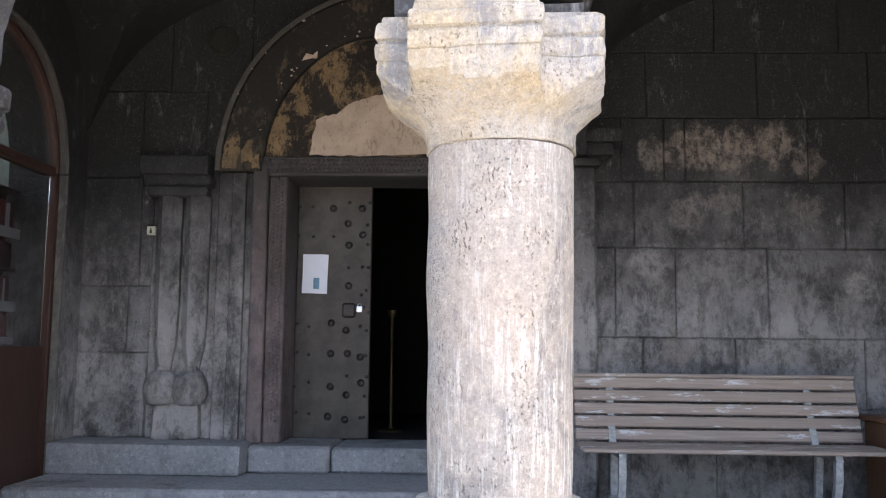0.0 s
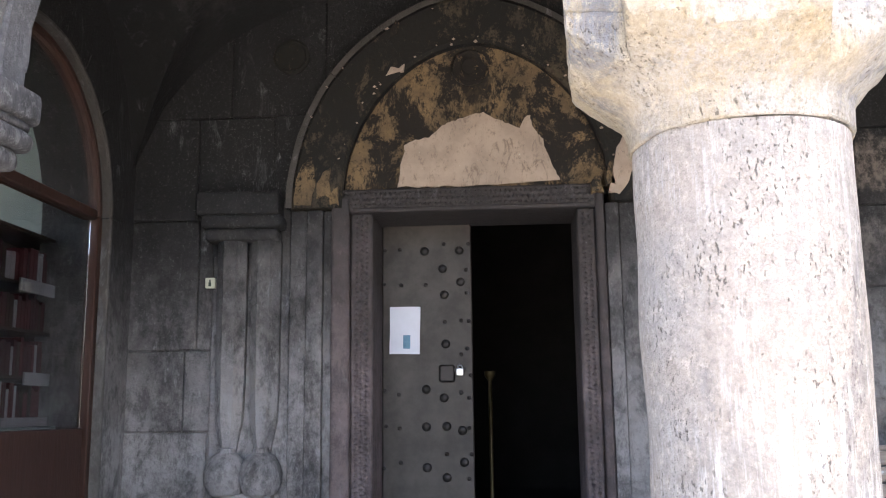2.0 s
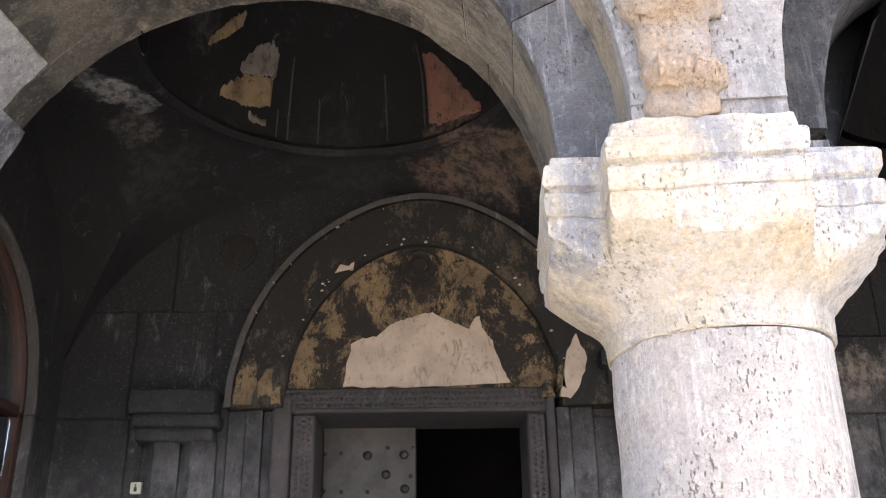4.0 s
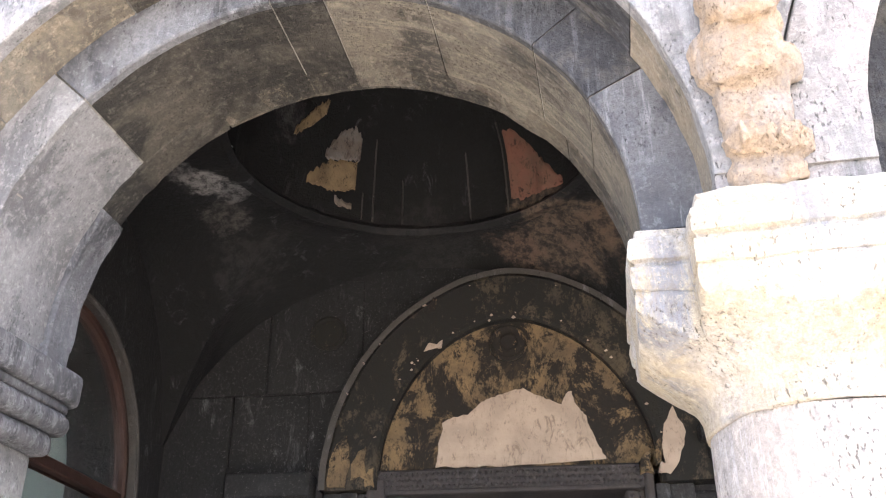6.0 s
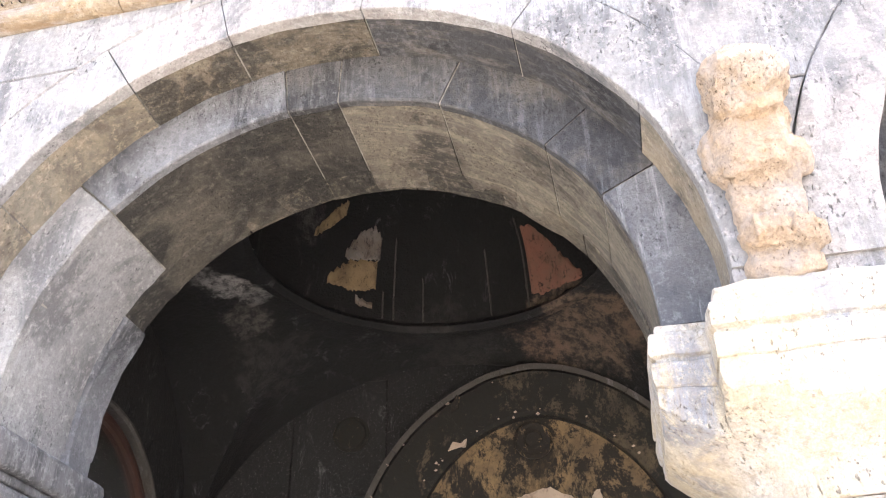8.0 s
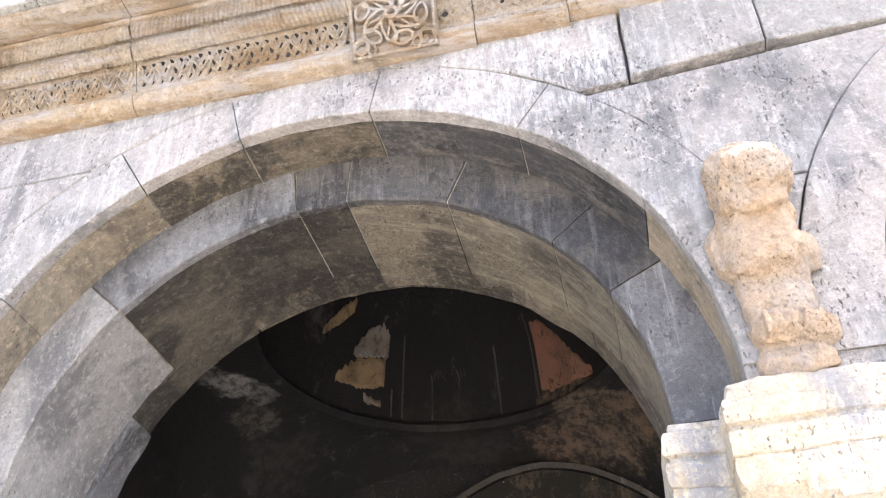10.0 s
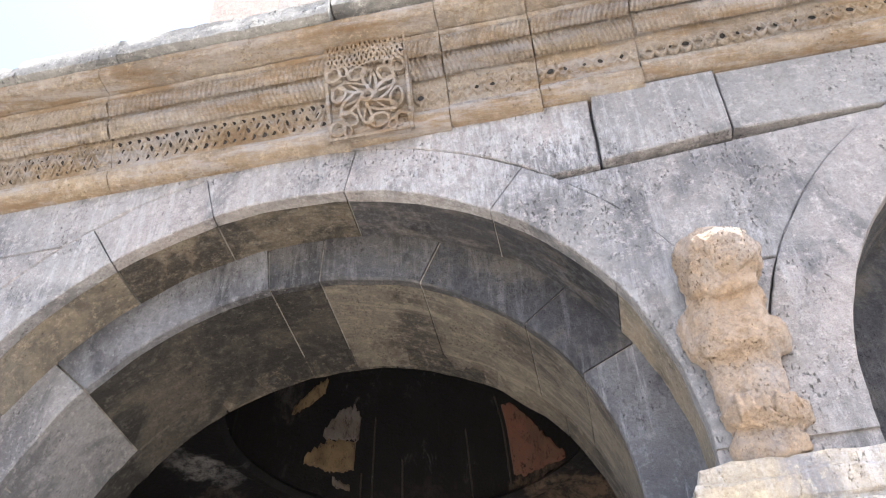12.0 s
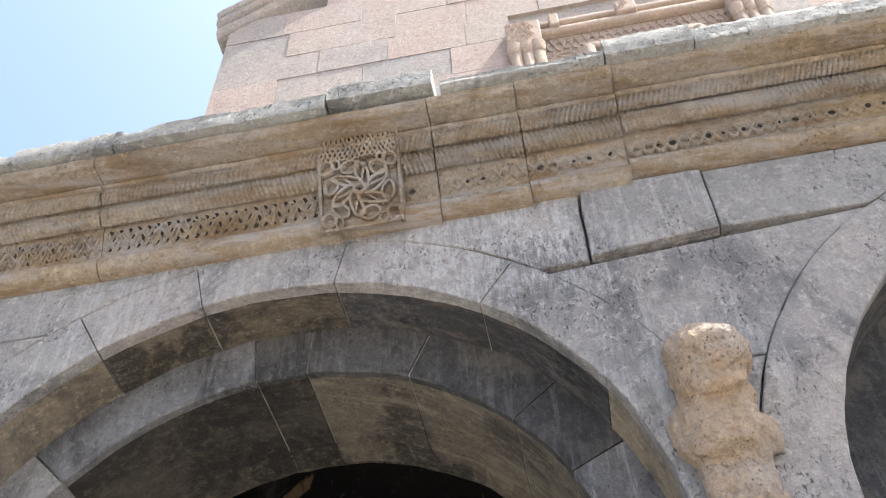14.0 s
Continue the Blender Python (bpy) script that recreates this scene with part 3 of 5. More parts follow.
part("frame", arc_stone(SA_Y, SA_Z, SA_R - 0.055, SA_R - 0.004, 0, 180, 0.10, 0.17, 40), BROWNWOOD, screen)
for x in (SA_Y - SA_R + 0.004, SA_Y + SA_R - 0.084):
    part("post", one_box(x + (0.03 if x > SA_Y else 0.0), x + (0.08 if x > SA_Y else 0.05), 0.10, 0.17, FLOOR, SA_Z, bevel=0.006), BROWNWOOD, screen)
part("transom", one_box(SA_Y - SA_R + 0.09, SA_Y + SA_R - 0.09, 0.09, 0.18, SA_Z - 0.03, SA_Z + 0.03, bevel=0.008), BROWNWOOD, screen)
part("panel", one_box(SA_Y - SA_R + 0.09, SA_Y + SA_R - 0.09, 0.11, 0.16, FLOOR, 0.66, bevel=0.006), BROWNWOOD, screen)
pn = part("pane", one_box(SA_Y - SA_R + 0.086, SA_Y + SA_R - 0.086, 0.133, 0.138, 0.662, SA_Z - 0.032), GLASS, screen)
pn.visible_shadow = False
fan = part("pane", prism([(SA_Y + (SA_R - 0.058) * math.cos(math.pi * i / 24), SA_Z + 0.032 + (SA_R - 0.09) * math.sin(math.pi * i / 24)) for i in range(25)], 0.133, 0.138, 0.0005), GLASS, screen)
fan.visible_shadow = False
kiosk = thing("wall_kiosk", "pale green plastered room behind the glazed screen", "wall", kind="structure")
for b in ((-4.2, -4.1, -3.4, 0.2, FLOOR, 3.2), (-4.1, -1.92, 0.1, 0.2, FLOOR, 3.2), (-4.1, -1.92, -3.4, -3.3, FLOOR, 0.2), (-4.1, -1.92, -3.4, -3.3, 2.9, 3.2), (-4.1, -1.92, -3.3, 0.1, 3.1, 3.2), (-4.1, -1.92, -3.3, 0.1, FLOOR - 0.1, FLOOR)):
    part("panel", one_box(*b), ROOMWALL, kiosk)
counter = thing("counter", "pale green painted counter behind the glazed screen", "counter", pose(-2.10, -0.06, FLOOR, 0, 0, 90))
part("body", one_box(-1.7, 0.0, -0.34, 0, 0, 0.98, bevel=0.006), ROOMWALL, counter)
part("top", one_box(-1.72, 0.02, -0.36, 0, 0.982, 1.02, bevel=0.006), ROOMWALL, counter)
SHELF = pose(-2.10, -0.08, FLOOR + 1.02, 0, 0, 90)
shelf = thing("bookshelf", "dark brown bookshelf with rows of red books behind glass", "bookshelf", SHELF)
for x in (-1.3, -0.06):
    part("side_panel", one_box(x, x + 0.06, -0.30, 0, 0, 1.06, bevel=0.003), BROWNWOOD, shelf)
part("back_panel", one_box(-1.24, -0.06, -0.015, 0, 0, 1.06), BROWNWOOD, shelf)
for z in (0.03, 0.27, 0.52, 0.77, 1.06):
    part("shelf_board", one_box(-1.24, -0.06, -0.29, -0.015, z - 0.02, z, bevel=0.002), BROWNWOOD, shelf)
rb = random.Random(4)
for z in (0.031, 0.271, 0.521, 0.771):
    x = -1.23
    while x < -0.11:
        w, hgt = rb.uniform(0.025, 0.05), rb.uniform(0.15, 0.21)
        bk = part("book", one_box(0, w - 0.002, -0.17, 0, 0, hgt, bevel=0.002), rb.choice(BOOKS[:2] + BOOKS[:2] + [BOOKS[3], BOOKS[2]]))
        bk.matrix_world = SHELF @ pose(x, -0.08, z)
        tagged(bk, "bound book standing upright on the shelf", "book", "books on the shelf")
        x += w
for z, x0, x1 in ((0.03, -1.1, -0.5), (0.27, -0.9, -0.35), (0.77, -1.0, -0.3)):
    part("label_strip", one_box(x0, x1, -0.305, -0.292, z - 0.05, z + 0.02, bevel=0.002), BOOKS[2], shelf, "pale blank label strip")

# ---- portal ----
portal = thing("door_frame", "carved dark stone door surround with patterned bands", "door frame", kind="structure")
DX0, DX1, DZ = 0.0, 1.215, 1.90


def carved_band(bm, x0, x1, y, z0, z1, cell, along_x):
    """Low interlaced lozenges standing on a band."""
    rows = max(2, round(((z1 - z0) if along_x else (x1 - x0)) / cell))
    n = int(((x1 - x0) if along_x else (z1 - z0)) / cell)
    for i in range(n):
        for j in range(rows):
            f, o = (j + 0.5) / rows, 0.5 + 0.25 * (1 if j % 2 else -1)
            cx, cz = (x0 + (i + o) * cell, z0 + (z1 - z0) * f) if along_x else (x0 + (x1 - x0) * f, z0 + (i + o) * cell)
            s = cell * 0.52
            a = [bm.verts.new((cx + dx * s, y, cz + dz * s)) for dx, dz in ((1, 0), (0, 1), (-1, 0), (0, -1))]
            t = bm.verts.new((cx, y - 0.85 * s, cz))
            for k in range(4):
                bm.faces.new((a[k], a[(k + 1) % 4], t))


for side, xa, xb in (("l", -0.245, DX0), ("r", DX1, 1.38)):
    inner = (xb - 0.13, xb) if side == "l" else (xa, xa + 0.11)
    outer = (xa, xb - 0.13) if side == "l" else (xa + 0.11, xb)
    bmj = one_box(inner[0], inner[1], -0.42, 0.06, 0.0, DZ + 0.001, bevel=0.012)
    carved_band(bmj, inner[0] + 0.02, inner[1] - 0.02, -0.42, 0.15, DZ, 0.03, False)
    part("jamb", bmj, CARVED, portal)
    part("jamb_moulding", rough(one_box(outer[0], outer[1] - 0.002, -0.46, 0.06, 0.0, 2.0, bevel=0.025, seg=3), 0.006, 5), CARVED, portal)
lint = one_box(-0.19, 1.345, -0.44, 0.06, DZ, 2.045, bevel=0.012)
carved_band(lint, -0.17, 1.33, -0.44, DZ + 0.03, 2.03, 0.03, True)
part("lintel", lint, CARVED, portal)
part("fillet", one_box(-0.12, 1.30, -0.455, -0.30, DZ - 0.001, DZ + 0.028, bevel=0.008), CARVED, portal)
for x0, x1, y in ((-0.50, -0.40, -0.41), (-0.398, -0.30, -0.43), (-0.298, -0.247, -0.40), (1.382, 1.46, -0.43), (1.462, 1.60, -0.40)):
    part("pilaster_strip", rough(one_box(x0, x1, y, -0.28, 0.0, 1.93, bevel=0.012, seg=2), 0.006, 5), SOOT, portal)

# tympanum and its arch band
TX, TZ = 0.62, 2.03
tymp = thing("tympanum", "half-round tympanum with worn ochre fresco and bare plaster", "tympanum", kind="structure")
pts = [(TX + 0.81 * math.cos(math.pi * i / 40), TZ + 0.94 * math.sin(math.pi * i / 40)) for i in range(41)]
part("panel", prism(pts, -0.40, -0.2, 0.002), FRESCO, tymp)


def pointed_band(r0, r1, h0, h1, y0, y1, a0, a1, n=8):
    """A piece of the slightly pointed arch band round the tympanum."""
    bm = bmesh.new()
    rings = []
    for i in range(n + 1):
        a = radians(a0 + (a1 - a0) * i / n)
        peak = 1 + 0.03 * max(0, 1 - abs(math.degrees(a) - 90) / 35)
        ring = []
        for r, h, y in ((r0, h0, y0 + 0.02), (r0 + 0.02, h0 + 0.02, y0), (r1 - 0.03, h1 - 0.03, y0), (r1, h1, y0 + 0.03), (r1, h1, y1), (r0, h0, y1)):
            ring.append(bm.verts.new((TX + r * math.cos(a), y, TZ - 0.10 + h * math.sin(a) * peak)))
        rings.append(ring)
    for a, b in zip(rings, rings[1:]):
        for i in range(6):
            j = (i + 1) % 6
            bm.faces.new((a[i], a[j], b[j], b[i]))
    bm.faces.new(rings[0]), bm.faces.new(rings[-1])
    bmesh.ops.recalc_face_normals(bm, faces=bm.faces)
    return rough(bm, 0.005, 7)


for i in range(9):
    part("voussoir", pointed_band(0.80, 1.115, 0.985, 1.285, -0.48, -0.2, i * 20 + 0.01, i * 20 + 19.99, 6), FRESCO_DARK, tymp)
for i in range(9):
    part("rim", pointed_band(1.116, 1.128, 1.286, 1.299, -0.486, -0.3, i * 20 + 0.1, i * 20 + 19.9, 6), RIM, tymp)


def scar(outline, y, depth, seed, jitter=0.012, sub=3):
    """A thin ragged patch of plaster round a coarse outline."""
    r = random.Random(seed)
    out = []
    for i, p in enumerate(outline):
        q = outline[(i + 1) % len(outline)]
        m = sub * 2
        for k in range(m):
            f = k / m
            x, z = p[0] + (q[0] - p[0]) * f, p[1] + (q[1] - p[1]) * f
            w = noise.noise_vector(Vector((x * 22, z * 22, seed))) * jitter * 0.8
            out.append((x + w.x + r.uniform(-jitter, jitter) * 0.22, z + w.y + r.uniform(-jitter, jitter) * 0.22))
    return prism(out, y, y + depth, 0.0012)


part("bare_patch", scar([(0.15, 2.06), (0.62, 2.055), (1.13, 2.075), (1.08, 2.2), (1.02, 2.35), (0.975, 2.40), (0.968, 2.49), (0.928, 2.49), (0.90, 2.41), (0.78, 2.46), (0.68, 2.52), (0.55, 2.49), (0.42, 2.44), (0.34, 2.37), (0.19, 2.33), (0.17, 2.2)], -0.408, 0.02, 3, 0.018, 4), PLASTER, tymp, "bare pinkish plaster")
med = lathe([(0.115, 0), (0.115, 0.02), (0.10, 0.035), (0.085, 0.025), (0.06, 0.028), (0.045, 0.045), (0.02, 0.04)], 24)
ob = part("roundel", rough(med, 0.004, 20), FRESCO, tymp, "small carved stone roundel")
ob.matrix_world = pose(0.60, -0.40, 2.80, 90)
part("fleck", scar([(-0.47, 1.95), (-0.36, 1.94), (-0.33, 2.1), (-0.36, 2.25), (-0.42, 2.2), (-0.46, 2.1)], -0.488, 0.03, 5, 0.012, 2), FRESCO, tymp)
part("fleck", scar([(1.40, 1.98), (1.47, 1.96), (1.53, 2.05), (1.58, 2.2), (1.52, 2.36), (1.46, 2.25)], -0.488, 0.03, 6, 0.012, 2), PLASTER, tymp)
part("fleck", scar([(0.09, 2.74), (0.15, 2.755), (0.20, 2.77), (0.21, 2.82), (0.17, 2.79), (0.12, 2.80)], -0.488, 0.03, 7, 0.008, 2), PLASTER, tymp)
part("fleck", scar([(0.11, 2.98), (0.16, 3.0), (0.18, 3.08), (0.15, 3.10), (0.12, 3.05)], -0.488, 0.03, 8, 0.008, 2), FRESCO, tymp)
rf = random.Random(21)
for i in range(34):
    a = math.pi * rf.uniform(0.06, 0.94)
    rr_, hh_ = (0.83, 1.015) if rf.random() < 0.65 else (1.09, 1.255)
    x, z = TX + (rr_ + rf.uniform(-0.01, 0.03)) * math.cos(a), TZ - 0.10 + (hh_ + rf.uniform(-0.01, 0.03)) * math.sin(a)
    w = rf.uniform(0.005, 0.016)
    part("fleck", scar([(x - w, z), (x, z - w * 0.7), (x + w * 1.2, z), (x + w * 0.2, z + w)], -0.4875, 0.02, 30 + i, 0.004, 1), PLASTER, tymp)
for x, z, w, h, sd in ((-0.28, 2.08, 0.05, 0.10, 81), (-0.22, 2.0, 0.03, 0.06, 82), (1.34, 2.04, 0.04, 0.07, 83), (1.42, 2.1, 0.03, 0.09, 84)):
    part("fleck", scar([(x - w, z - h), (x, z - h * 0.8), (x + w, z - h), (x + w * 0.6, z), (x + w * 0.8, z + h), (x - w * 0.2, z + h * 0.7), (x - w, z)], -0.488, 0.03, sd, 0.009, 2), FRESCO, tymp)

disc = lathe([(0.115, 0), (0.115, 0.012), (0.098, 0.02), (0.085, 0.010), (0.05, 0.014), (0.02, 0.018)], 28)
ob = part("roundel", rough(disc, 0.004, 18), FRESCO_DARK, wall_back, "small round boss on the sooty wall")
ob.matrix_world = pose(-0.52, -0.365, 2.93, 90)

# door leaf
door = thing("door_1", "dark metal-clad wooden door leaf with iron studs, closed", "door", kind="structure")
part("leaf", rough(one_box(0.003, 0.572, 0.0, 0.06, 0.0, DZ + 0.04, bevel=0.006), 0.003, 4, 2), DOORMETAL, door)
stud_bm = lathe([(0.029, 0), (0.027, 0.010), (0.018, 0.020), (0.005, 0.025)], 12)
stud_mesh = bpy.data.meshes.new("stud")
stud_bm.to_mesh(stud_mesh), stud_bm.free()
stud_mesh.materials.append(STUDMETAL)
small_bm = lathe([(0.014, 0), (0.012, 0.007), (0.004, 0.012)], 10)
small_mesh = bpy.data.meshes.new("small_stud")
small_bm.to_mesh(small_mesh), small_bm.free()
small_mesh.materials.append(STUDMETAL)
rs = random.Random(2)
for c, x in enumerate((0.02, 0.115, 0.27, 0.395, 0.505, 0.548)):
    for i in range(11 if c in (3, 5) else 8):
        z = 0.06 + (1.8 / (11 if c in (3, 5) else 8)) * (i + 0.5) + rs.uniform(-0.02, 0.02)
        if x < 0.28 and 1.06 < z < 1.42:
            continue
        s = new("stud", stud_mesh if c in (2, 3, 4) and rs.random() < 0.8 else small_mesh)
        s.parent, s.location, s.rotation_euler = door, (x + rs.uniform(-0.01, 0.01), 0.0, z), (radians(90), 0, 0)
hasp = box(one_box(0.36, 0.46, -0.025, 0.0, 0.90, 1.01, bevel=0.012), 0.44, 0.53, -0.018, 0.0, 0.965, 0.99, bevel=0.004)
part("hasp", hasp, STUDMETAL, door)
lock = thing("padlock", "small bright steel padlock hanging on the hasp", "padlock", pose(0.492, -0.03, 0.985))
part("body", one_box(-0.022, 0.022, -0.012, 0.012, -0.045, 0.0, bevel=0.006, seg=2), STEEL, lock)
sh = bmesh.new()
prev = None
for i in range(13):
    a = math.pi * i / 12
    ring = [sh.verts.new((0.015 * math.cos(a) * (1 + 0.25 * math.cos(q)), 0.004 * math.sin(q), 0.02 * math.sin(a) * (1 + 0.25 * math.cos(q)))) for q in (0, 1.57, 3.14, 4.71)]
    if prev:
        for k in range(4):
            sh.faces.new((prev[k], prev[(k + 1) % 4], ring[(k + 1) % 4], ring[k]))
    prev = ring
part("shackle", sh, STEEL, lock)
notice = thing("paper_notice", "white paper sheet with a small blue print, taped to the door", "notice", pose(0.148, -0.016, 1.228, 0, 1.0, 0))
part("sheet", rough(one_box(-0.096, 0.096, -0.002, 0, -0.148, 0.148, bevel=0.0), 0.003, 9, 4), PAPER, notice)
part("print", one_box(-0.01, 0.035, -0.0045, -0.0035, -0.115, -0.03), INK, notice)
post = thing("candle_stand", "thin brass candle stand in the dark room", "candle stand", pose(0.66, 0.9, -0.02))
part("pole", lathe([(0.10, 0), (0.10, 0.015), (0.03, 0.03), (0.014, 0.06), (0.014, 0.95), (0.04, 0.99), (0.04, 1.02)], 14), BRASS, post)
sign = thing("small_sign", "small cream sign plate with a dark mark on the wall", "sign", pose(-0.985, -0.40, 1.50))
part("plate", one_box(-0.03, 0.03, -0.012, 0.02, -0.032, 0.032, bevel=0.003), SIGNGREEN, sign)
part("mark", box(one_box(-0.008, 0.008, -0.016, -0.0125, -0.02, 0.006), -0.004, 0.004, -0.016, -0.0125, 0.008, 0.02), SIGNDARK, sign)

# wall pilaster with two half-columns, bulbs at the foot
pil = thing("pilaster", "soot-dark twin half-column pilaster with bulbous feet", "pilaster", kind="structure")
part("backing", rough(one_box(-0.98, -0.50, -0.385, -0.28, 0.02, 2.0, bevel=0.01), 0.004, 5), SOOT, pil)
for x in (-0.845, -0.64):
    s = part("half_column", rough(lathe([(0.05, 0.50), (0.06, 0.56), (0.085, 0.68), (0.092, 0.9), (0.095, 1.74)], 8, 0.5), 0.006, 5), SOOT, pil)
    s.location = (x, -0.40, 0)
    s = part("bulb", rough(lathe([(0.07, 0.26), (0.10, 0.28), (0.122, 0.33), (0.126, 0.385), (0.11, 0.44), (0.08, 0.485), (0.05, 0.505), (0.045, 0.53)], 22), 0.006, 7), SOOT, pil)
    s.location = (x, -0.455, 0)
part("foot", rough(one_box(-0.90, -0.57, -0.50, -0.33, 0.02, 0.285, bevel=0.04, seg=3), 0.02, 5), SOOT, pil)
capm = bmesh.new()
for a, b, c, z0, z1, bv in ((-1.0, -0.56, -0.50, 1.74, 1.82, 0.03), (-1.02, -0.53, -0.53, 1.815, 1.90, 0.035), (-1.04, -0.55, -0.55, 1.89, 2.03, 0.02)):
    box(capm, a, b, c, -0.30, z0, z1, bevel=bv, seg=3)
part("capital", rough(capm, 0.006, 6), SOOT, pil)
pil2 = thing("pilaster", "soot-dark wall pilaster with a stepped capital", "pilaster", kind="structure")
part("shaft", rough(one_box(1.75, 2.22, -0.45, -0.3, FLOOR, 1.98, bevel=0.02), 0.006, 4), SOOT, pil2)
cap2 = bmesh.new()
for a, b, c, z0, z1 in ((1.72, 2.25, -0.48, 1.98, 2.04), (1.68, 2.33, -0.54, 2.04, 2.13), (1.64, 2.38, -0.58, 2.13, 2.23)):
    box(cap2, a, b, c, -0.3, z0, z1, bevel=0.02, seg=2)
part("capital", rough(cap2, 0.006, 6), SOOT, pil2)

# ---- vaults and domes over the bays ----
def vault(cx, cy, r, zr, x0, x1, y0, y1, zs, zt, n=96, m=14):
    """Pendentives from four wall arches up to a ring."""
    bm = bmesh.new()
    rows = []
    for j in range(m + 1):
        row = []
        for i in range(n):
            a = 2 * math.pi * i / n
            c, s = math.cos(a), math.sin(a)
            k = min((x1 - cx) / c if c > 1e-6 else ((x0 - cx) / c if c < -1e-6 else 99), (y1 - cy) / s if s > 1e-6 else ((y0 - cy) / s if s < -1e-6 else 99))
            bx, by = cx + c * k, cy + s * k
            if abs(bx - x0) < 1e-4 or abs(bx - x1) < 1e-4:
                q = (by - (y0 + y1) / 2) / ((y1 - y0) / 2)
            else:
                q = (bx - (x0 + x1) / 2) / ((x1 - x0) / 2)
            zb = zs + (zt - zs) * math.sqrt(max(0, 1 - q * q))
            f = j / m
            px, py = bx + (cx + c * r - bx) * f, by + (cy + s * r - by) * f
            row.append(bm.verts.new((px, py, zb + (zr - zb) * (1 - (1 - f) ** 1.7))))
        rows.append(row)
    for a, b in zip(rows, rows[1:]):
        for i in range(n):
            k = (i + 1) % n
            bm.faces.new((a[i], a[k], b[k], b[i]))
    return rough(bm, 0.012, 3)


def dome(cx, cy, r, zr, h, n=64, m=14):
    bm = bmesh.new()
    rows = []
    for j in range(m):
        f = j / m * math.pi / 2
        row = []
        for i in range(n):
            a = 2 * math.pi * i / n
            rib = 1 - 0.035 * max(0, math.cos(8 * a)) ** 6
            row.append(bm.verts.new((cx + r * rib * math.cos(f) ** 0.7 * math.cos(a), cy + r * rib * math.cos(f) ** 0.7 * math.sin(a), zr + h * math.sin(f))))
        rows.append(row)
    top = bm.verts.new((cx, cy, zr + h))
    for a, b in zip(rows, rows[1:]):
        for i in range(n):
            k = (i + 1) % n
            bm.faces.new((a[i], a[k], b[k], b[i]))
    for i in range(n):
        bm.faces.new((rows[-1][i], rows[-1][(i + 1) % n], top))
    return rough(bm, 0.01, 3)


DX, DY, DR, DZR = 0.18, -1.68, 1.02, 3.45
ceiling = thing("ceiling", "soot-black domed vault with scraps of fresco", "ceiling", kind="structure")
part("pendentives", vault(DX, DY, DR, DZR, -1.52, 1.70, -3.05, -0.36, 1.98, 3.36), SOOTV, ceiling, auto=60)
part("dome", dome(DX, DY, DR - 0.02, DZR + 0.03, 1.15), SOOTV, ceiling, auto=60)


def dome_spot(a, z, lift):
    """A point of the dome's inner face at an angle in degrees and a height, lifted off it."""
    f = math.asin(min(1.0, (z - DZR - 0.03) / 1.15))
    rib = 1 - 0.035 * max(0, math.cos(8 * radians(a))) ** 6
    r = (DR - 0.02) * rib * math.cos(f) ** 0.7
    p = Vector((DX + r * math.cos(radians(a)), DY + r * math.sin(radians(a)), z))
    return p + noise.noise_vector(p * 3) * 0.01 + (Vector((DX, DY, DZR)) - p).normalized() * lift


def dome_patch(stations, seed, cols=24, rows=10):
    """Fresco left on the dome, its ragged foot and head given at a few angles."""
    bm = bmesh.new()
    r = random.Random(seed)
    grid = []
    a0, a1 = stations[0][0], stations[-1][0]
    for i in range(cols + 1):
        a = a0 + (a1 - a0) * i / cols
        for s0, s1 in zip(stations, stations[1:]):
            if s0[0] <= a <= s1[0] + 1e-6:
                q = (a - s0[0]) / (s1[0] - s0[0])
                lo, hi = s0[1] + (s1[1] - s0[1]) * q, s0[2] + (s1[2] - s0[2]) * q
        lo, hi = lo + r.uniform(-0.010, 0.010), hi + r.uniform(-0.012, 0.012)
        grid.append([bm.verts.new(dome_spot(a + (r.uniform(-0.4, 0.4) if 0 < i < cols else 0), lo + (hi - lo) * j / rows, 0.012 if 0 < i < cols and 0 < j < rows else 0.002)) for j in range(rows + 1)])
    for g, h in zip(grid, grid[1:]):
        for j in range(rows):
            bm.faces.new((g[j], h[j], h[j + 1], g[j + 1]))
    bmesh.ops.recalc_face_normals(bm, faces=bm.faces)
    return bm


part("fresco_patch", dome_patch([(119, 3.70, 3.88), (124, 3.66, 3.87), (130, 3.64, 3.84), (139, 3.64, 3.70)], 1), PAINT_TAN, ceiling, "ochre scrap of fresco")
part("fresco_patch", dome_patch([(118, 3.885, 4.04), (121, 3.88, 4.10), (127, 3.86, 4.05), (133, 3.83, 3.88)], 2), PAINT_GREY, ceiling, "grey scrap of fresco")
part("fresco_patch", dome_patch([(120, 3.56, 3.60), (127, 3.56, 3.62)], 3, 10, 3), PAINT_GREY, ceiling, "grey scrap of fresco")
part("fresco_patch", dome_patch([(136, 4.10, 4.19), (140, 4.02, 4.14), (147, 3.90, 3.95)], 4), PAINT_TAN, ceiling, "ochre scrap of fresco")
part("fresco_patch", dome_patch([(38, 3.52, 3.56), (48, 3.53, 3.82), (56, 3.55, 4.02), (61, 3.58, 4.04)], 5), PAINT_RED, ceiling, "faded red scrap of fresco")
for a, top in ((112, 4.05), (101.5, 3.8), (77, 3.95), (62.5, 4.1), (116, 3.7)):
    part("painted_line", dome_patch([(a - 0.35, 3.50, top), (a + 0.35, 3.50, top)], int(a), 2, 24), RIM, ceiling)
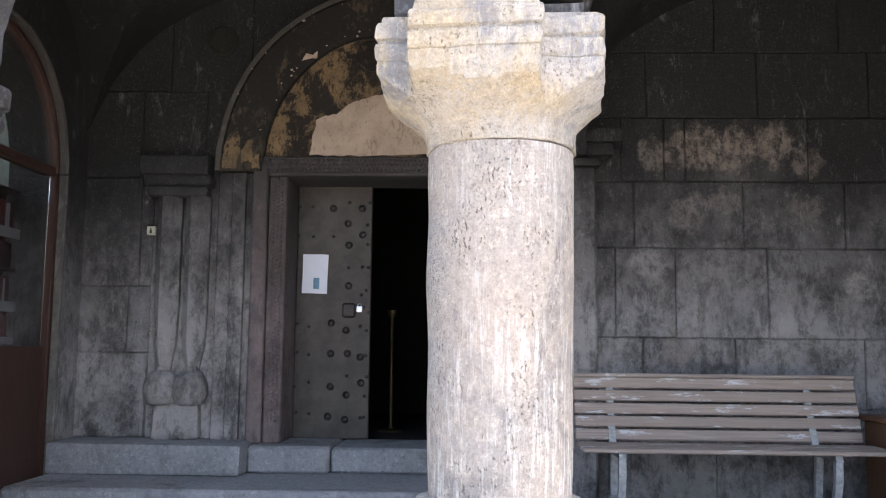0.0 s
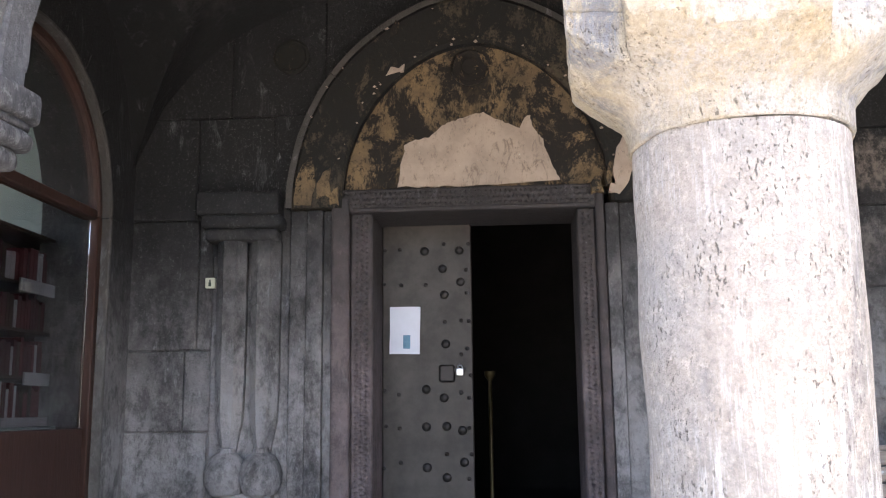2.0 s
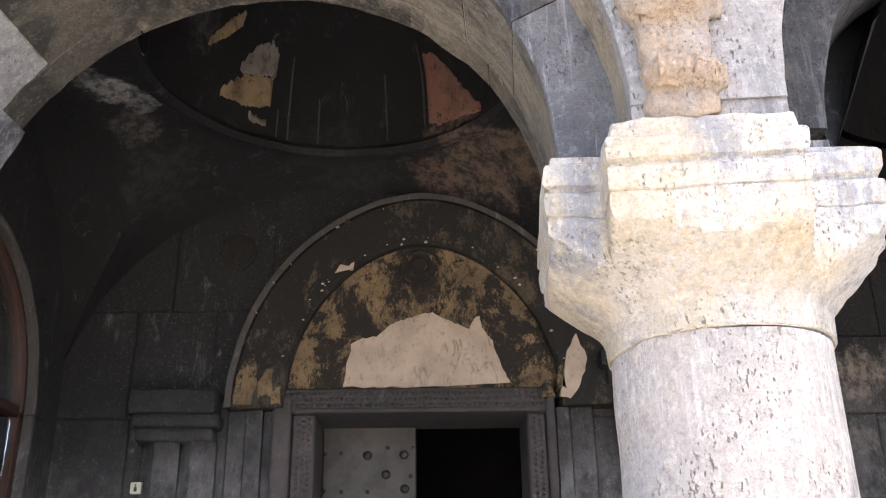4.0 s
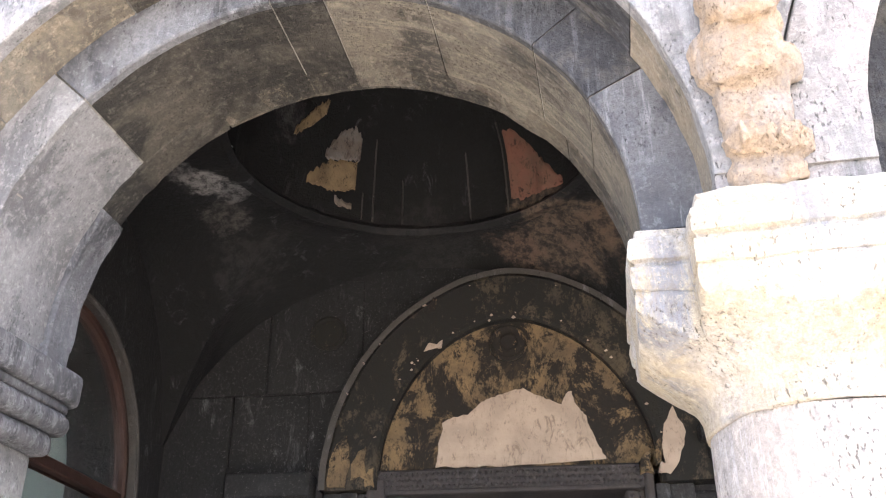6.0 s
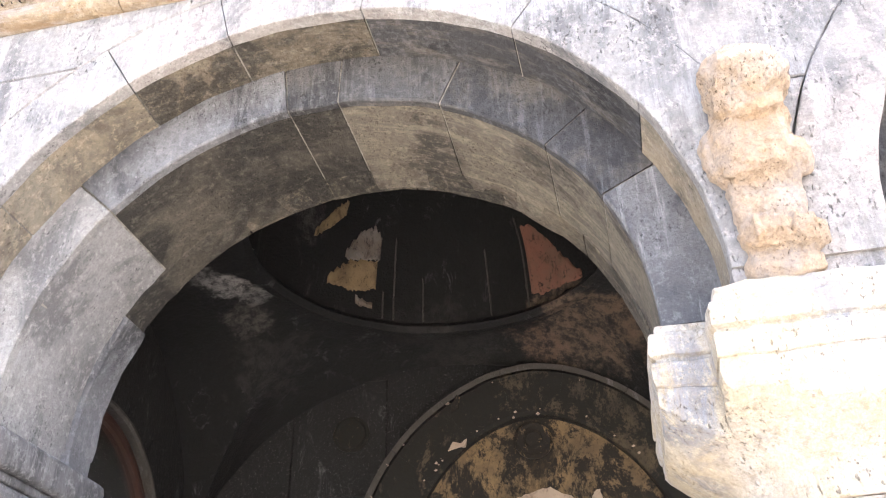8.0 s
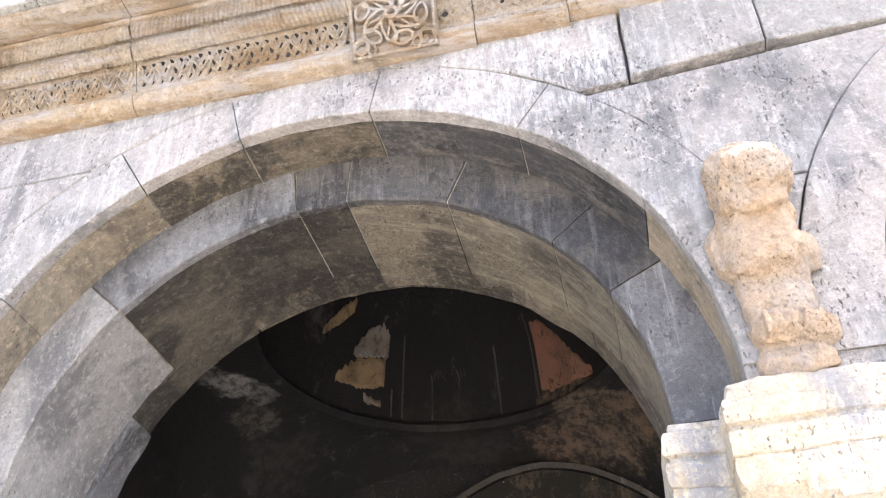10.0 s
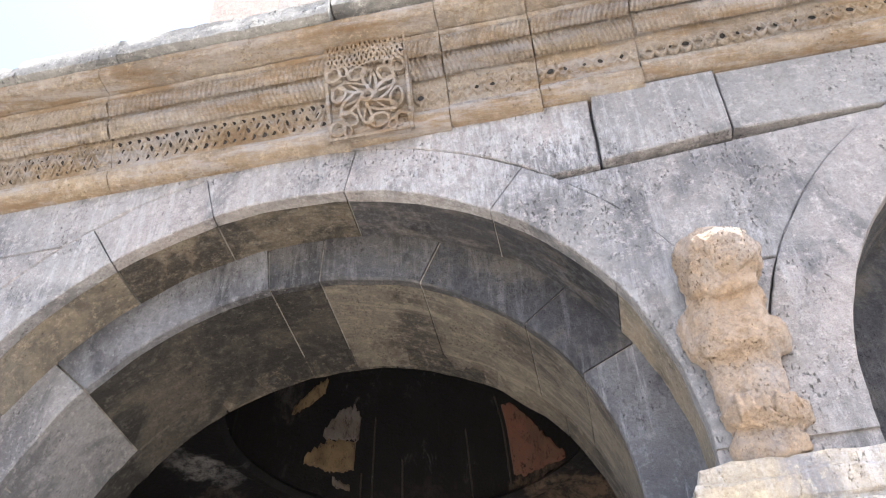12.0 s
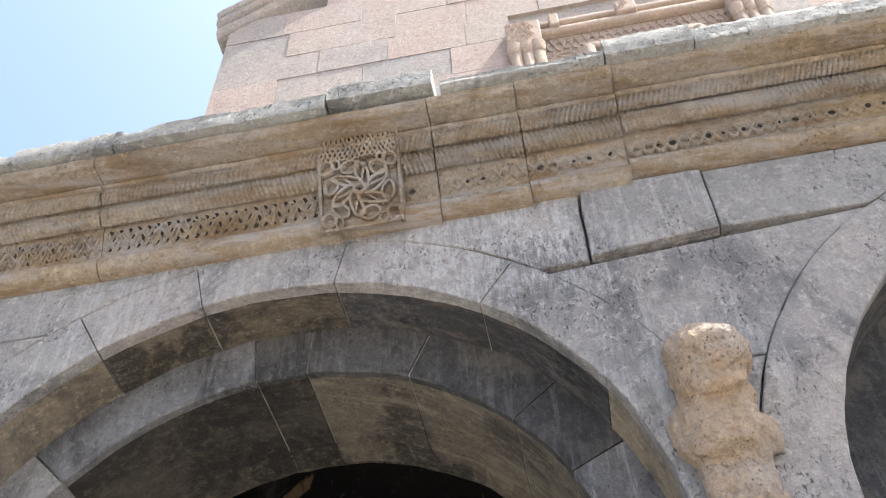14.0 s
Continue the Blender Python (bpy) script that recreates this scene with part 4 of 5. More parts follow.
ringbm = lathe([(DR + 0.02, 0), (DR - 0.03, 0.0), (DR - 0.06, 0.03), (DR - 0.03, 0.07), (DR + 0.02, 0.07)], 72)
for f in [f for f in ringbm.faces if len(f.verts) > 10]:
    ringbm.faces.remove(f)
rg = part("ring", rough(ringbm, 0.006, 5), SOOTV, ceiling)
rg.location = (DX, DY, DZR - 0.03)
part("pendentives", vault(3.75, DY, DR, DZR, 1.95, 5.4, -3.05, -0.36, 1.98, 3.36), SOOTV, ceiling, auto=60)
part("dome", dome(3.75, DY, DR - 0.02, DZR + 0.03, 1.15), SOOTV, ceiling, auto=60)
cross = part("cross_arch", arched_wall(1.50, 2.02, 1.10, 0.30, 2.86, 2.02, 4.2, -0.19, 0.19), SOOT)
cross.matrix_world = pose(1.46, -3.2, 0, 0, 0, 79.55)
tagged(cross, "sooty cross arch between column and wall", "arch", kind="structure")
roof = part("roof", one_box(-3.6, 4.6, -0.05, 3.4, 4.55, 4.75), COPING)
roof.matrix_world = F
tagged(roof, "flat stone porch roof behind the cornice", "roof", kind="structure")
wall_right = part("wall_right", one_box(5.4, 5.8, -3.2, -0.3, FLOOR, 4.5), SOOT)
tagged(wall_right, "soot-dark end wall of the porch", "wall", kind="structure")

# ---- arcade: facade wall, arches ----
facade = thing("wall_facade", "grey tuff arcade wall with two round arches", "wall", F, kind="structure")


def arcade_core(u0, u1, y0, y1, z1, step=0.05):
    bm = bmesh.new()
    n = int((u1 - u0) / step)
    rows = []
    for i in range(n + 1):
        u = u0 + (u1 - u0) * i / n
        z = SPRING
        for c, rf in ((-4.44, 1.234), (ARCHES[0][0], ARCHES[0][1]), (ARCHES[1][0], ARCHES[1][1]), (4.16, 1.19)):
            r = rf + 0.06
            if abs(u - c) < r:
                z = max(z, SPRING + math.sqrt(r * r - (u - c) ** 2))
        rows.append([bm.verts.new(p) for p in ((u, y0, z), (u, y0, z1), (u, y1, z1), (u, y1, z))])
    for a, b in zip(rows, rows[1:]):
        for i in range(4):
            j = (i + 1) % 4
            bm.faces.new((a[i], b[i], b[j], a[j]))
    bm.faces.new(rows[0]), bm.faces.new(rows[-1])
    bmesh.ops.recalc_face_normals(bm, faces=bm.faces)
    return bm


part("core", arcade_core(-5.2, 5.2, FACE + 0.045, 0.34, 4.55), FACADE, facade, auto=0)
CUTS_OUT = [0, 29, 54, 80, 103, 121, 149, 180]
CUTS_IN = [0, 27, 42, 66, 87, 97, 137, 180]
# stone tone by angle; soffits mostly darker than the facade, right arch all dark
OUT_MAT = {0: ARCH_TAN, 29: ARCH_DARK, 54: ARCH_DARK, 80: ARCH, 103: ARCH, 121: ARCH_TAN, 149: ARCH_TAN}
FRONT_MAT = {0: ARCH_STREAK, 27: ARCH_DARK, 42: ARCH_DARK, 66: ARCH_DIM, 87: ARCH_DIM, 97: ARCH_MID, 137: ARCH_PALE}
SOFFIT_MAT = {0: ARCH_BAND, 27: ARCH_BAND, 42: ARCH_BAND, 66: ARCH_BAND, 87: ARCH_DEEP, 97: ARCH_DEEP, 137: ARCH_PALE}
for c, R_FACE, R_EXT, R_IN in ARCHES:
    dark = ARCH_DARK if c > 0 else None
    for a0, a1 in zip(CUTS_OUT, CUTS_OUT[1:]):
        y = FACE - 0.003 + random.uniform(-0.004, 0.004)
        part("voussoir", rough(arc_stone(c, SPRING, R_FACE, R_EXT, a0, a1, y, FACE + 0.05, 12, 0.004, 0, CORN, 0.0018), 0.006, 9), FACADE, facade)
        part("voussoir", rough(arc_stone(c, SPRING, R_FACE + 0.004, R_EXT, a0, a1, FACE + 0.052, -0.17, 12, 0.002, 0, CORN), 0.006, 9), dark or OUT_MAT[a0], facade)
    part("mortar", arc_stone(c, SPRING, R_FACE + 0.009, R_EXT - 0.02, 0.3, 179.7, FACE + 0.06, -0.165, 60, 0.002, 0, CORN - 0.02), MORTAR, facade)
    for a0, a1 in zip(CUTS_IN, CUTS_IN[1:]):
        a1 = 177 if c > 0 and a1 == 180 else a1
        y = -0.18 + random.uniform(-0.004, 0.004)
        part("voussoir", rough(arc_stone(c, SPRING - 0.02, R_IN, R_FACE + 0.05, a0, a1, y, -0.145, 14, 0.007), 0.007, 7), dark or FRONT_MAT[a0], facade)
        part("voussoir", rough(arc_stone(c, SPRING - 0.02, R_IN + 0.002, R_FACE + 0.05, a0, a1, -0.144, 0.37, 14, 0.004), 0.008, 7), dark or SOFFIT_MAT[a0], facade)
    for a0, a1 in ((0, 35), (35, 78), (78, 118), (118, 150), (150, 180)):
        part("rear_voussoir", rough(rough(arc_stone(c, SPRING - 0.01, R_IN - (0.022 if a0 >= 150 else 0.007), R_IN + 0.06, a0, a1, 0.24, 0.385, 12, 0.008), 0.008, 7), 0.005, 24), dark or (ARCH_MID if a0 >= 150 else ARCH_DEEP if a0 >= 118 else ARCH), facade)
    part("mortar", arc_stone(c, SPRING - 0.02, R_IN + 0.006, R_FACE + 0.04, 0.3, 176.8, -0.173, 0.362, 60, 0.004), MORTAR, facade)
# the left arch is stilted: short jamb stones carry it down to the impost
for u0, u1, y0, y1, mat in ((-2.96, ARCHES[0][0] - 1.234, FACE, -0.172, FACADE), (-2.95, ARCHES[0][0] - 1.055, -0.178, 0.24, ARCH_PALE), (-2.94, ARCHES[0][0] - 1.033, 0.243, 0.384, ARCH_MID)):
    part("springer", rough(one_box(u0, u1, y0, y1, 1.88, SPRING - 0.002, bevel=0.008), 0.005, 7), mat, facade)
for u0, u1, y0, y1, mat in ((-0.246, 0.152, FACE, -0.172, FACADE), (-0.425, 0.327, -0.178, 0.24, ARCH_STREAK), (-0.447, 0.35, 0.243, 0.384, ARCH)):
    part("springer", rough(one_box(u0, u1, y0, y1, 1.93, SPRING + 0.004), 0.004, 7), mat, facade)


def edge_u(z, side):
    """Where the arch ring beside the middle pier ends at this height."""
    c, _, r, _ = ARCHES[0 if side < 0 else 1]
    return c - side * math.sqrt(max(0.0, r * r - (z - SPRING) ** 2))


def spandrel(z0, z1, left, right, proud=0.0, slope=0.0, head=0.0, uneven=0.004):
    """A block of a course; None: it ends at the arch ring, else at this u. Its foot climbs by slope, its head by head."""
    n = 6
    zs = [z0 + (z1 - z0) * i / n for i in range(n + 1)]
    le = [(edge_u(z, -1) if left is None else left + 0.03 * (z - z0), z) for z in zs]
    run = (edge_u(z0, 1) if right is None else right) - le[0][0]
    zr = [z + slope * run * (1 - (z - z0) / (z1 - z0)) + head * (z - z0) / (z1 - z0) for z in zs]
    ri = [(edge_u(z, 1) if right is None else right + 0.03 * (z - z0), z) for z in zr]
    bm = prism(le[::-1] + ri, FACE - proud, FACE + 0.08, 0.004, uneven)
    part("stone", rough(bm, 0.005, 7), FACADE, facade, auto=0)


CTOP = CORN + 0.06
spandrel(2.33, 2.62, None, None)
spandrel(2.625, 3.118, None, None, 0.0, 0.0, 0.075)
spandrel(3.135, CTOP, None, -0.366, 0.004)
spandrel(3.142, CTOP, -0.361, 0.085, 0.016, 0.11)
spandrel(3.203, CTOP, 0.09, None, 0.002)
for side in (-1, 1):
    c, _, r, _ = ARCHES[0 if side < 0 else 1]
    for z0, z1 in ((2.05, 2.45), (2.45, 2.9), (2.9, 3.2), (3.2, CORN)):
        pts = [(c + side * math.sqrt(max(0.0, r * r - (z0 + (z1 - z0) * i / 6 - SPRING) ** 2)), z0 + (z1 - z0) * i / 6) for i in range(7)]
        far = [(side * 3.6, z1), (side * 3.6, z0)]
        part("stone", rough(prism(pts + far, FACE, FACE + 0.08, 0.008, 0.005), 0.004, 7), FACADE, facade, auto=0)

# ---- column with capital ----
column = thing("column", "stout pale stone column with a stepped faceted capital", "column", F @ pose(-0.008, 0, 0))
shaft_prof = [(0.36, FLOOR), (0.36, 0.02), (0.33, 0.08), (0.283, 0.10)] + [(0.283 + 0.014 * math.sin(math.pi * min(1, (z - 0.1) / 2.3)), z) for z in (0.3, 0.6, 0.9, 1.15, 1.35, 1.455)]
sb = lathe(shaft_prof, 48)
bmesh.ops.subdivide_edges(sb, edges=[e for e in sb.edges if abs(e.verts[0].co.z - e.verts[1].co.z) > 0.15], cuts=3)
part("shaft", rough(sb, 0.007, 4), SHAFT, column, auto=60)


def loft(loops):
    bm = bmesh.new()
    rings = [[bm.verts.new(p) for p in l] for l in loops]
    n = len(rings[0])
    for a, b in zip(rings, rings[1:]):
        for i in range(n):
            j = (i + 1) % n
            bm.faces.new((a[i], a[j], b[j], b[i]))
    bm.faces.new(rings[0]), bm.faces.new(rings[-1])
    bmesh.ops.recalc_face_normals(bm, faces=bm.faces)
    return bm


# plan of the capital: a cross of two arms, the front one a little off the axis
CAP_U, ARM_X, ARM_Y, BLOCK_X0, BLOCK_X1, BLOCK_Y = -0.026, 0.436, 0.30, -0.285, 0.20, 0.445


def cross_loop(z, d=0.0, rmax=None, k=7):
    """The cross plan grown by d, its points drawn in to the radius rmax."""
    ax, ay, x0, x1, by = ARM_X + d, ARM_Y + d, BLOCK_X0 - d, BLOCK_X1 + d, BLOCK_Y + d
    corners = [(ax, -ay), (ax, ay), (x1, ay), (x1, by), (x0, by), (x0, ay), (-ax, ay), (-ax, -ay), (x0, -ay), (x0, -by), (x1, -by), (x1, -ay)]
    out = []
    for a, b in zip(corners, corners[1:] + corners[:1]):
        for j in range(k):
            x, y = a[0] + (b[0] - a[0]) * j / k, a[1] + (b[1] - a[1]) * j / k
            if rmax:
                q = min(1.0, rmax / math.hypot(x, y))
                x, y = x * q, y * q
            out.append((x + (CAP_U if not rmax else CAP_U * min(1, max(0, (z - 1.5) / 0.15))), y, z))
    return out


# the bell widens from the neck until it meets the arms
bell = [(1.457, 0.302), (1.462, 0.307), (1.50, 0.308), (1.53, 0.313), (1.55, 0.324), (1.562, 0.34)] + [(1.562 + 0.0145 * i, 0.34 + 0.0175 * i) for i in range(1, 15)]
cap_loops = [cross_loop(z, 0.0, r) for z, r in bell]
cap_loops += [cross_loop(1.768, -0.002), cross_loop(1.772, 0.004), cross_loop(1.782, 0.007), cross_loop(1.82, 0.009), cross_loop(1.836, 0.006), cross_loop(1.842, -0.004), cross_loop(1.850, -0.004),
              cross_loop(1.858, 0.007), cross_loop(1.868, 0.010), cross_loop(1.91, 0.010), cross_loop(1.922, 0.004), cross_loop(1.928, -0.004)]
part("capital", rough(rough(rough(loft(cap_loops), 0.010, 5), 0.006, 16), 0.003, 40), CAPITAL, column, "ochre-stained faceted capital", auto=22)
ib = one_box(CAP_U + BLOCK_X0 + 0.004, CAP_U + BLOCK_X1 - 0.006, -BLOCK_Y - 0.004, -0.20, 1.905, SPRING - 0.048, bevel=0.02, seg=2)
bmesh.ops.subdivide_edges(ib, edges=[e for e in ib.edges if abs(e.verts[0].co.x - e.verts[1].co.x) > 0.3], cuts=12)
bmesh.ops.subdivide_edges(ib, edges=[e for e in ib.edges if abs(e.verts[0].co.z - e.verts[1].co.z) > 0.04], cuts=2)
part("impost", rough(rough(ib, 0.012, 8), 0.008, 25), CAPITAL, column, auto=30)
for x0, x1 in ((CAP_U - ARM_X + 0.012, CAP_U + BLOCK_X0 - 0.003), (CAP_U + BLOCK_X1 + 0.003, CAP_U + ARM_X - 0.012)):
    ib = one_box(x0, x1, -ARM_Y + 0.01, ARM_Y - 0.01, 1.915, SPRING - 0.07, bevel=0.012, seg=2)
    part("impost", rough(ib, 0.008, 12), CAPITAL, column, auto=30)

# piers at the ends of the arches
for side in (-1, 1):
    pier = thing("pier", "grey stone pier with a moulded impost", "pier", F @ pose(-2.96 if side < 0 else 2.80, 0, -0.085), "arcade piers")
    part("shaft", rough(one_box(-0.42, 0.43, -0.36, 0.30, FLOOR, 1.70, bevel=0.03, seg=2), 0.014, 4, 3), ARCH_PALE, pier)
    part("plinth", rough(one_box(-0.50, 0.52, -0.46, 0.32, FLOOR, 0.03, bevel=0.03, seg=2), 0.012, 4, 2), FACADE, pier)
    for nm, a, z0, z1, bv in (("necking", 0.505, 1.69, 1.765, 0.03), ("torus", 0.54, 1.765, 1.838, 0.034), ("fillet", 0.53, 1.838, 1.868, 0.01), ("abacus", 0.555, 1.868, 1.985, 0.02)):
        ib = bmesh.new()
        box(ib, -a, a, -a + 0.12, a - 0.17, z0, z1)
        bmesh.ops.bevel(ib, geom=[e for e in ib.edges if abs(e.verts[0].co.z - e.verts[1].co.z) > 0.01], offset=0.07, segments=4, affect="EDGES", profile=0.5)
        bmesh.ops.bevel(ib, geom=[e for e in ib.edges if abs(e.verts[0].co.z - e.verts[1].co.z) < 0.001 and len(e.link_faces) == 2 and any(len(f.verts) > 8 for f in e.link_faces)], offset=bv, segments=3, affect="EDGES", profile=0.5)
        part(nm, rough(rough(ib, 0.008, 6), 0.004, 20), ARCH_MID, pier)

# ---- carved animal block on the pier between the arches ----
sb = bmesh.new()


def lump(cx, cy, cz, rx, ry, rz, square=0.6):
    """A worn, squarish boulder shape."""
    vs = bmesh.ops.create_uvsphere(sb, u_segments=24, v_segments=14, radius=1.0)["verts"]
    for v in vs:
        q = Vector([math.copysign(abs(a) ** square, a) for a in v.co])
        v.co = Vector((cx + q.x * rx, cy + q.y * ry, cz + q.z * rz))


lump(-0.122, -0.515, 2.55, 0.122, 0.115, 0.094, 0.86)
lump(-0.128, -0.50, 2.475, 0.095, 0.085, 0.055, 0.7)
lump(-0.125, -0.455, 2.42, 0.105, 0.07, 0.09, 0.75)
lump(-0.135, -0.455, 2.335, 0.112, 0.075, 0.085, 0.62)
lump(-0.045, -0.455, 2.31, 0.056, 0.055, 0.06, 0.85)
lump(-0.21, -0.44, 2.36, 0.05, 0.05, 0.10, 0.8)
lump(-0.12, -0.43, 2.21, 0.098, 0.05, 0.14, 0.55)
lump(-0.105, -0.43, 2.085, 0.115, 0.06, 0.045, 0.5)
lump(-0.115, -0.405, 2.01, 0.10, 0.05, 0.05, 0.5)
for i in range(5):
    lump(-0.175 + i * 0.033, -0.48, 2.088, 0.0145, 0.032, 0.04, 0.8)
me = bpy.data.meshes.new("relief_statue")
sb.to_mesh(me), sb.free()
me.materials.append(LION)
statue = new("relief_statue", me)
rm = statue.modifiers.new("fuse", "REMESH")
rm.mode, rm.voxel_size = "VOXEL", 0.007
fused = bpy.data.meshes.new_from_object(statue.evaluated_get(bpy.context.evaluated_depsgraph_get()))
statue.modifiers.remove(rm)
fb = bmesh.new()
fb.from_mesh(fused)
rough(rough(rough(fb, 0.014, 9), 0.010, 24), 0.006, 60)
fb.to_mesh(fused), fb.free()
statue.data = fused
fused.name = "relief_statue"
statue.matrix_world = F
for p in fused.polygons:
    p.use_smooth = True
tagged(statue, "weathered ochre stone animal relief with a broken head", "statue")

# ---- cornice ----
cornice = thing("cornice", "carved ochre stone cornice with rope mouldings and grey coping", "cornice", F, kind="structure")
C0 = FACE
CORN_PROF = [(C0 + 0.30, CORN), (C0 - 0.02, CORN), (C0 - 0.045, CORN + 0.010), (C0 - 0.066, CORN + 0.035), (C0 - 0.068, CORN + 0.06), (C0 - 0.055, CORN + 0.08), (C0 - 0.05, CORN + 0.085),
             (C0 - 0.095, CORN + 0.20), (C0 - 0.10, CORN + 0.21), (C0 - 0.13, CORN + 0.24), (C0 - 0.15, CORN + 0.29), (C0 - 0.18, CORN + 0.33), (C0 - 0.20, CORN + 0.345),
             (C0 - 0.205, CORN + 0.352), (C0 - 0.165, CORN + 0.358), (C0 - 0.17, CORN + 0.368), (C0 - 0.275, CORN + 0.370), (C0 - 0.29, CORN + 0.376), (C0 - 0.30, CORN + 0.395), (C0 - 0.305, CORN + 0.405), (C0 + 0.30, CORN + 0.406)]


def rise(u):
    """The cornice's foot climbs past the rosette; its head stays level."""
    return min(0.08, max(0.0, 0.042 * (u + 1.0)))


JU = [-4.9, -3.9, -3.0, -2.2, -0.86, -0.52, -0.15, 1.25, 2.2, 3.3, 4.6]
for a, b in zip(JU, JU[1:]):
    dz = rise((a + b) / 2) + random.uniform(-0.004, 0.004)
    part("moulding", rough(extrude_x([(y, z + dz * (1 - 0.8 * (z - CORN) / 0.415)) for y, z in CORN_PROF], a + 0.0015, b - 0.0015, max(2, int((b - a) / 0.05))), 0.004, 7), CORNICE, cornice, auto=50)


def rope(u0, u1, y, z, r, pitch=0.0195, lean=1.0):
    """A half-round roll with grooves that wind round it, worn smooth in places."""
    bm = bmesh.new()
    n = max(2, int((u1 - u0) / (pitch / 4)))
    rows = []
    for i in range(n + 1):
        u = u0 + (u1 - u0) * i / n
        wear = 0.5 + 0.5 * min(1.0, max(0.0, 0.5 + 2.2 * noise.noise(Vector((u * 1.4, y * 9, 3.0)))))
        row = []
        for k in range(10):
            q = radians(-75 + 195 * k / 9)
            g = math.sin(2 * math.pi * u / pitch + lean * 4.2 * q)
            d = r + wear * (0.0052 * g - 0.003 * max(0.0, -g) ** 2) + 0.003 * noise.noise(Vector((u * 12, q * 3, y * 5)))
            row.append(bm.verts.new((u, y - d * math.cos(q), z + d * math.sin(q))))
        rows.append(row)
    for a, b in zip(rows, rows[1:]):
        for k in range(9):
            bm.faces.new((a[k], a[k + 1], b[k + 1], b[k]))
    bmesh.ops.recalc_face_normals(bm, faces=bm.faces)
    return bm


def band_point(u, f):
    """A point of the slanting band between the torus and the ropes, f from its foot to its head."""
    return Vector((u, C0 - 0.05 - 0.045 * f, CORN + 0.085 + 0.115 * f + rise(u) * (0.84 - 0.22 * f)))


def fret(u0, u1, wide):
    """The band's raised interlace: two crossing waves of strand, with loops on the narrow band."""
    bm = bmesh.new()
    n = int((u1 - u0) / 0.012)
    waves = ((0.5, 0.36, 0), (0.5, 0.36, math.pi), (0.5, 0.18, math.pi / 2)) if wide else ((0.42, 0.2, 0), (0.42, 0.2, math.pi))
    for mid, amp, ph in waves:
        rows = []
        for i in range(n + 1):
            u = u0 + (u1 - u0) * i / n
            f = mid + amp * math.sin(u * (80 if wide else 70) + ph)
            rows.append([bm.verts.new(band_point(u, f + df) + Vector((0, -h, 0))) for df, h in ((-0.085, -0.001), (-0.03, 0.011), (0.03, 0.011), (0.085, -0.001))])
        for a, b in zip(rows, rows[1:]):
            for k in range(3):
                bm.faces.new((a[k], a[k + 1], b[k + 1], b[k]))
    return bm


def slot_shades(u0, u1, wide, seed):
    """Small flat dark patches laid between the strands, painting the shade of drilled holes."""
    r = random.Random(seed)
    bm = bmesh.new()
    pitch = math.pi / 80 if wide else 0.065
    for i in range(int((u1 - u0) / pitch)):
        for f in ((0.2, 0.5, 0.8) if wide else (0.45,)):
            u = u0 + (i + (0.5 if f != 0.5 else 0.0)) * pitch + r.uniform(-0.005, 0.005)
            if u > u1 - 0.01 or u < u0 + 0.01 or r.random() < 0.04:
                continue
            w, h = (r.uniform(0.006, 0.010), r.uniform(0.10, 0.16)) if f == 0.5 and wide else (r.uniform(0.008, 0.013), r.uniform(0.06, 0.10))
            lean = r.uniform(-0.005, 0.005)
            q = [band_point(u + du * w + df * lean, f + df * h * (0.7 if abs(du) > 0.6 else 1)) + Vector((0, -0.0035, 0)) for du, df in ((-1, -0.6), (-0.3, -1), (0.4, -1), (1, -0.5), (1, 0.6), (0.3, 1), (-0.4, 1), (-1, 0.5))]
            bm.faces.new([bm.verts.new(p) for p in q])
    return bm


for a, b in zip(JU, JU[1:]):
    segs = [(a, b)] if not (a < -1.2 < b) else [(a, -1.31), (-1.0, b)]
    for s0, s1 in segs:
        part("rope_moulding", rope(s0 + 0.003, s1 - 0.003, C0 - 0.100, CORN + 0.248 + 0.5 * rise((a + b) / 2), 0.056), CORNICE, cornice)
        part("rope_moulding", rope(s0 + 0.003, s1 - 0.003, C0 - 0.150, CORN + 0.322 + 0.35 * rise((a + b) / 2), 0.046, 0.0195, -1.0), CORNICE, cornice)
        part("fret_band", fret(s0 + 0.01, s1 - 0.01, s1 < -0.9), CORNICE, cornice)
        part("drilled_slots", slot_shades(s0 + 0.01, s1 - 0.01, s1 < -0.9, int(s0 * 100)), SLOT_SHADE, cornice, auto=0)
# rosette panel, carved in openwork
ros = part("rosette_panel", rough(prism([(-0.165, -0.22), (0.165, -0.22), (0.165, 0.22), (-0.165, 0.22)], -0.0, 0.12, 0.012), 0.004, 8), CORNICE, cornice, "square openwork rosette panel")
ros.matrix_local = pose(-1.155, C0 - 0.125, CORN + 0.205, 22, 0, 0)
orn = bmesh.new()


def tube2(pts, y, w, bm):
    """A raised strand along a flat line of (x, z)."""
    rows = []
    for i, p in enumerate(pts):
        q0, q1 = Vector(pts[max(0, i - 1)]), Vector(pts[min(len(pts) - 1, i + 1)])
        d = (q1 - q0).normalized()
        nrm = Vector((-d.y, d.x))
        rows.append([bm.verts.new((p[0] + nrm.x * s * w, y - h, p[1] + nrm.y * s * w)) for s, h in ((-1, 0), (-0.5, 0.022), (0.5, 0.022), (1, 0))])
    for a, b in zip(rows, rows[1:]):
        for i in range(3):
            bm.faces.new((a[i], a[i + 1], b[i + 1], b[i]))


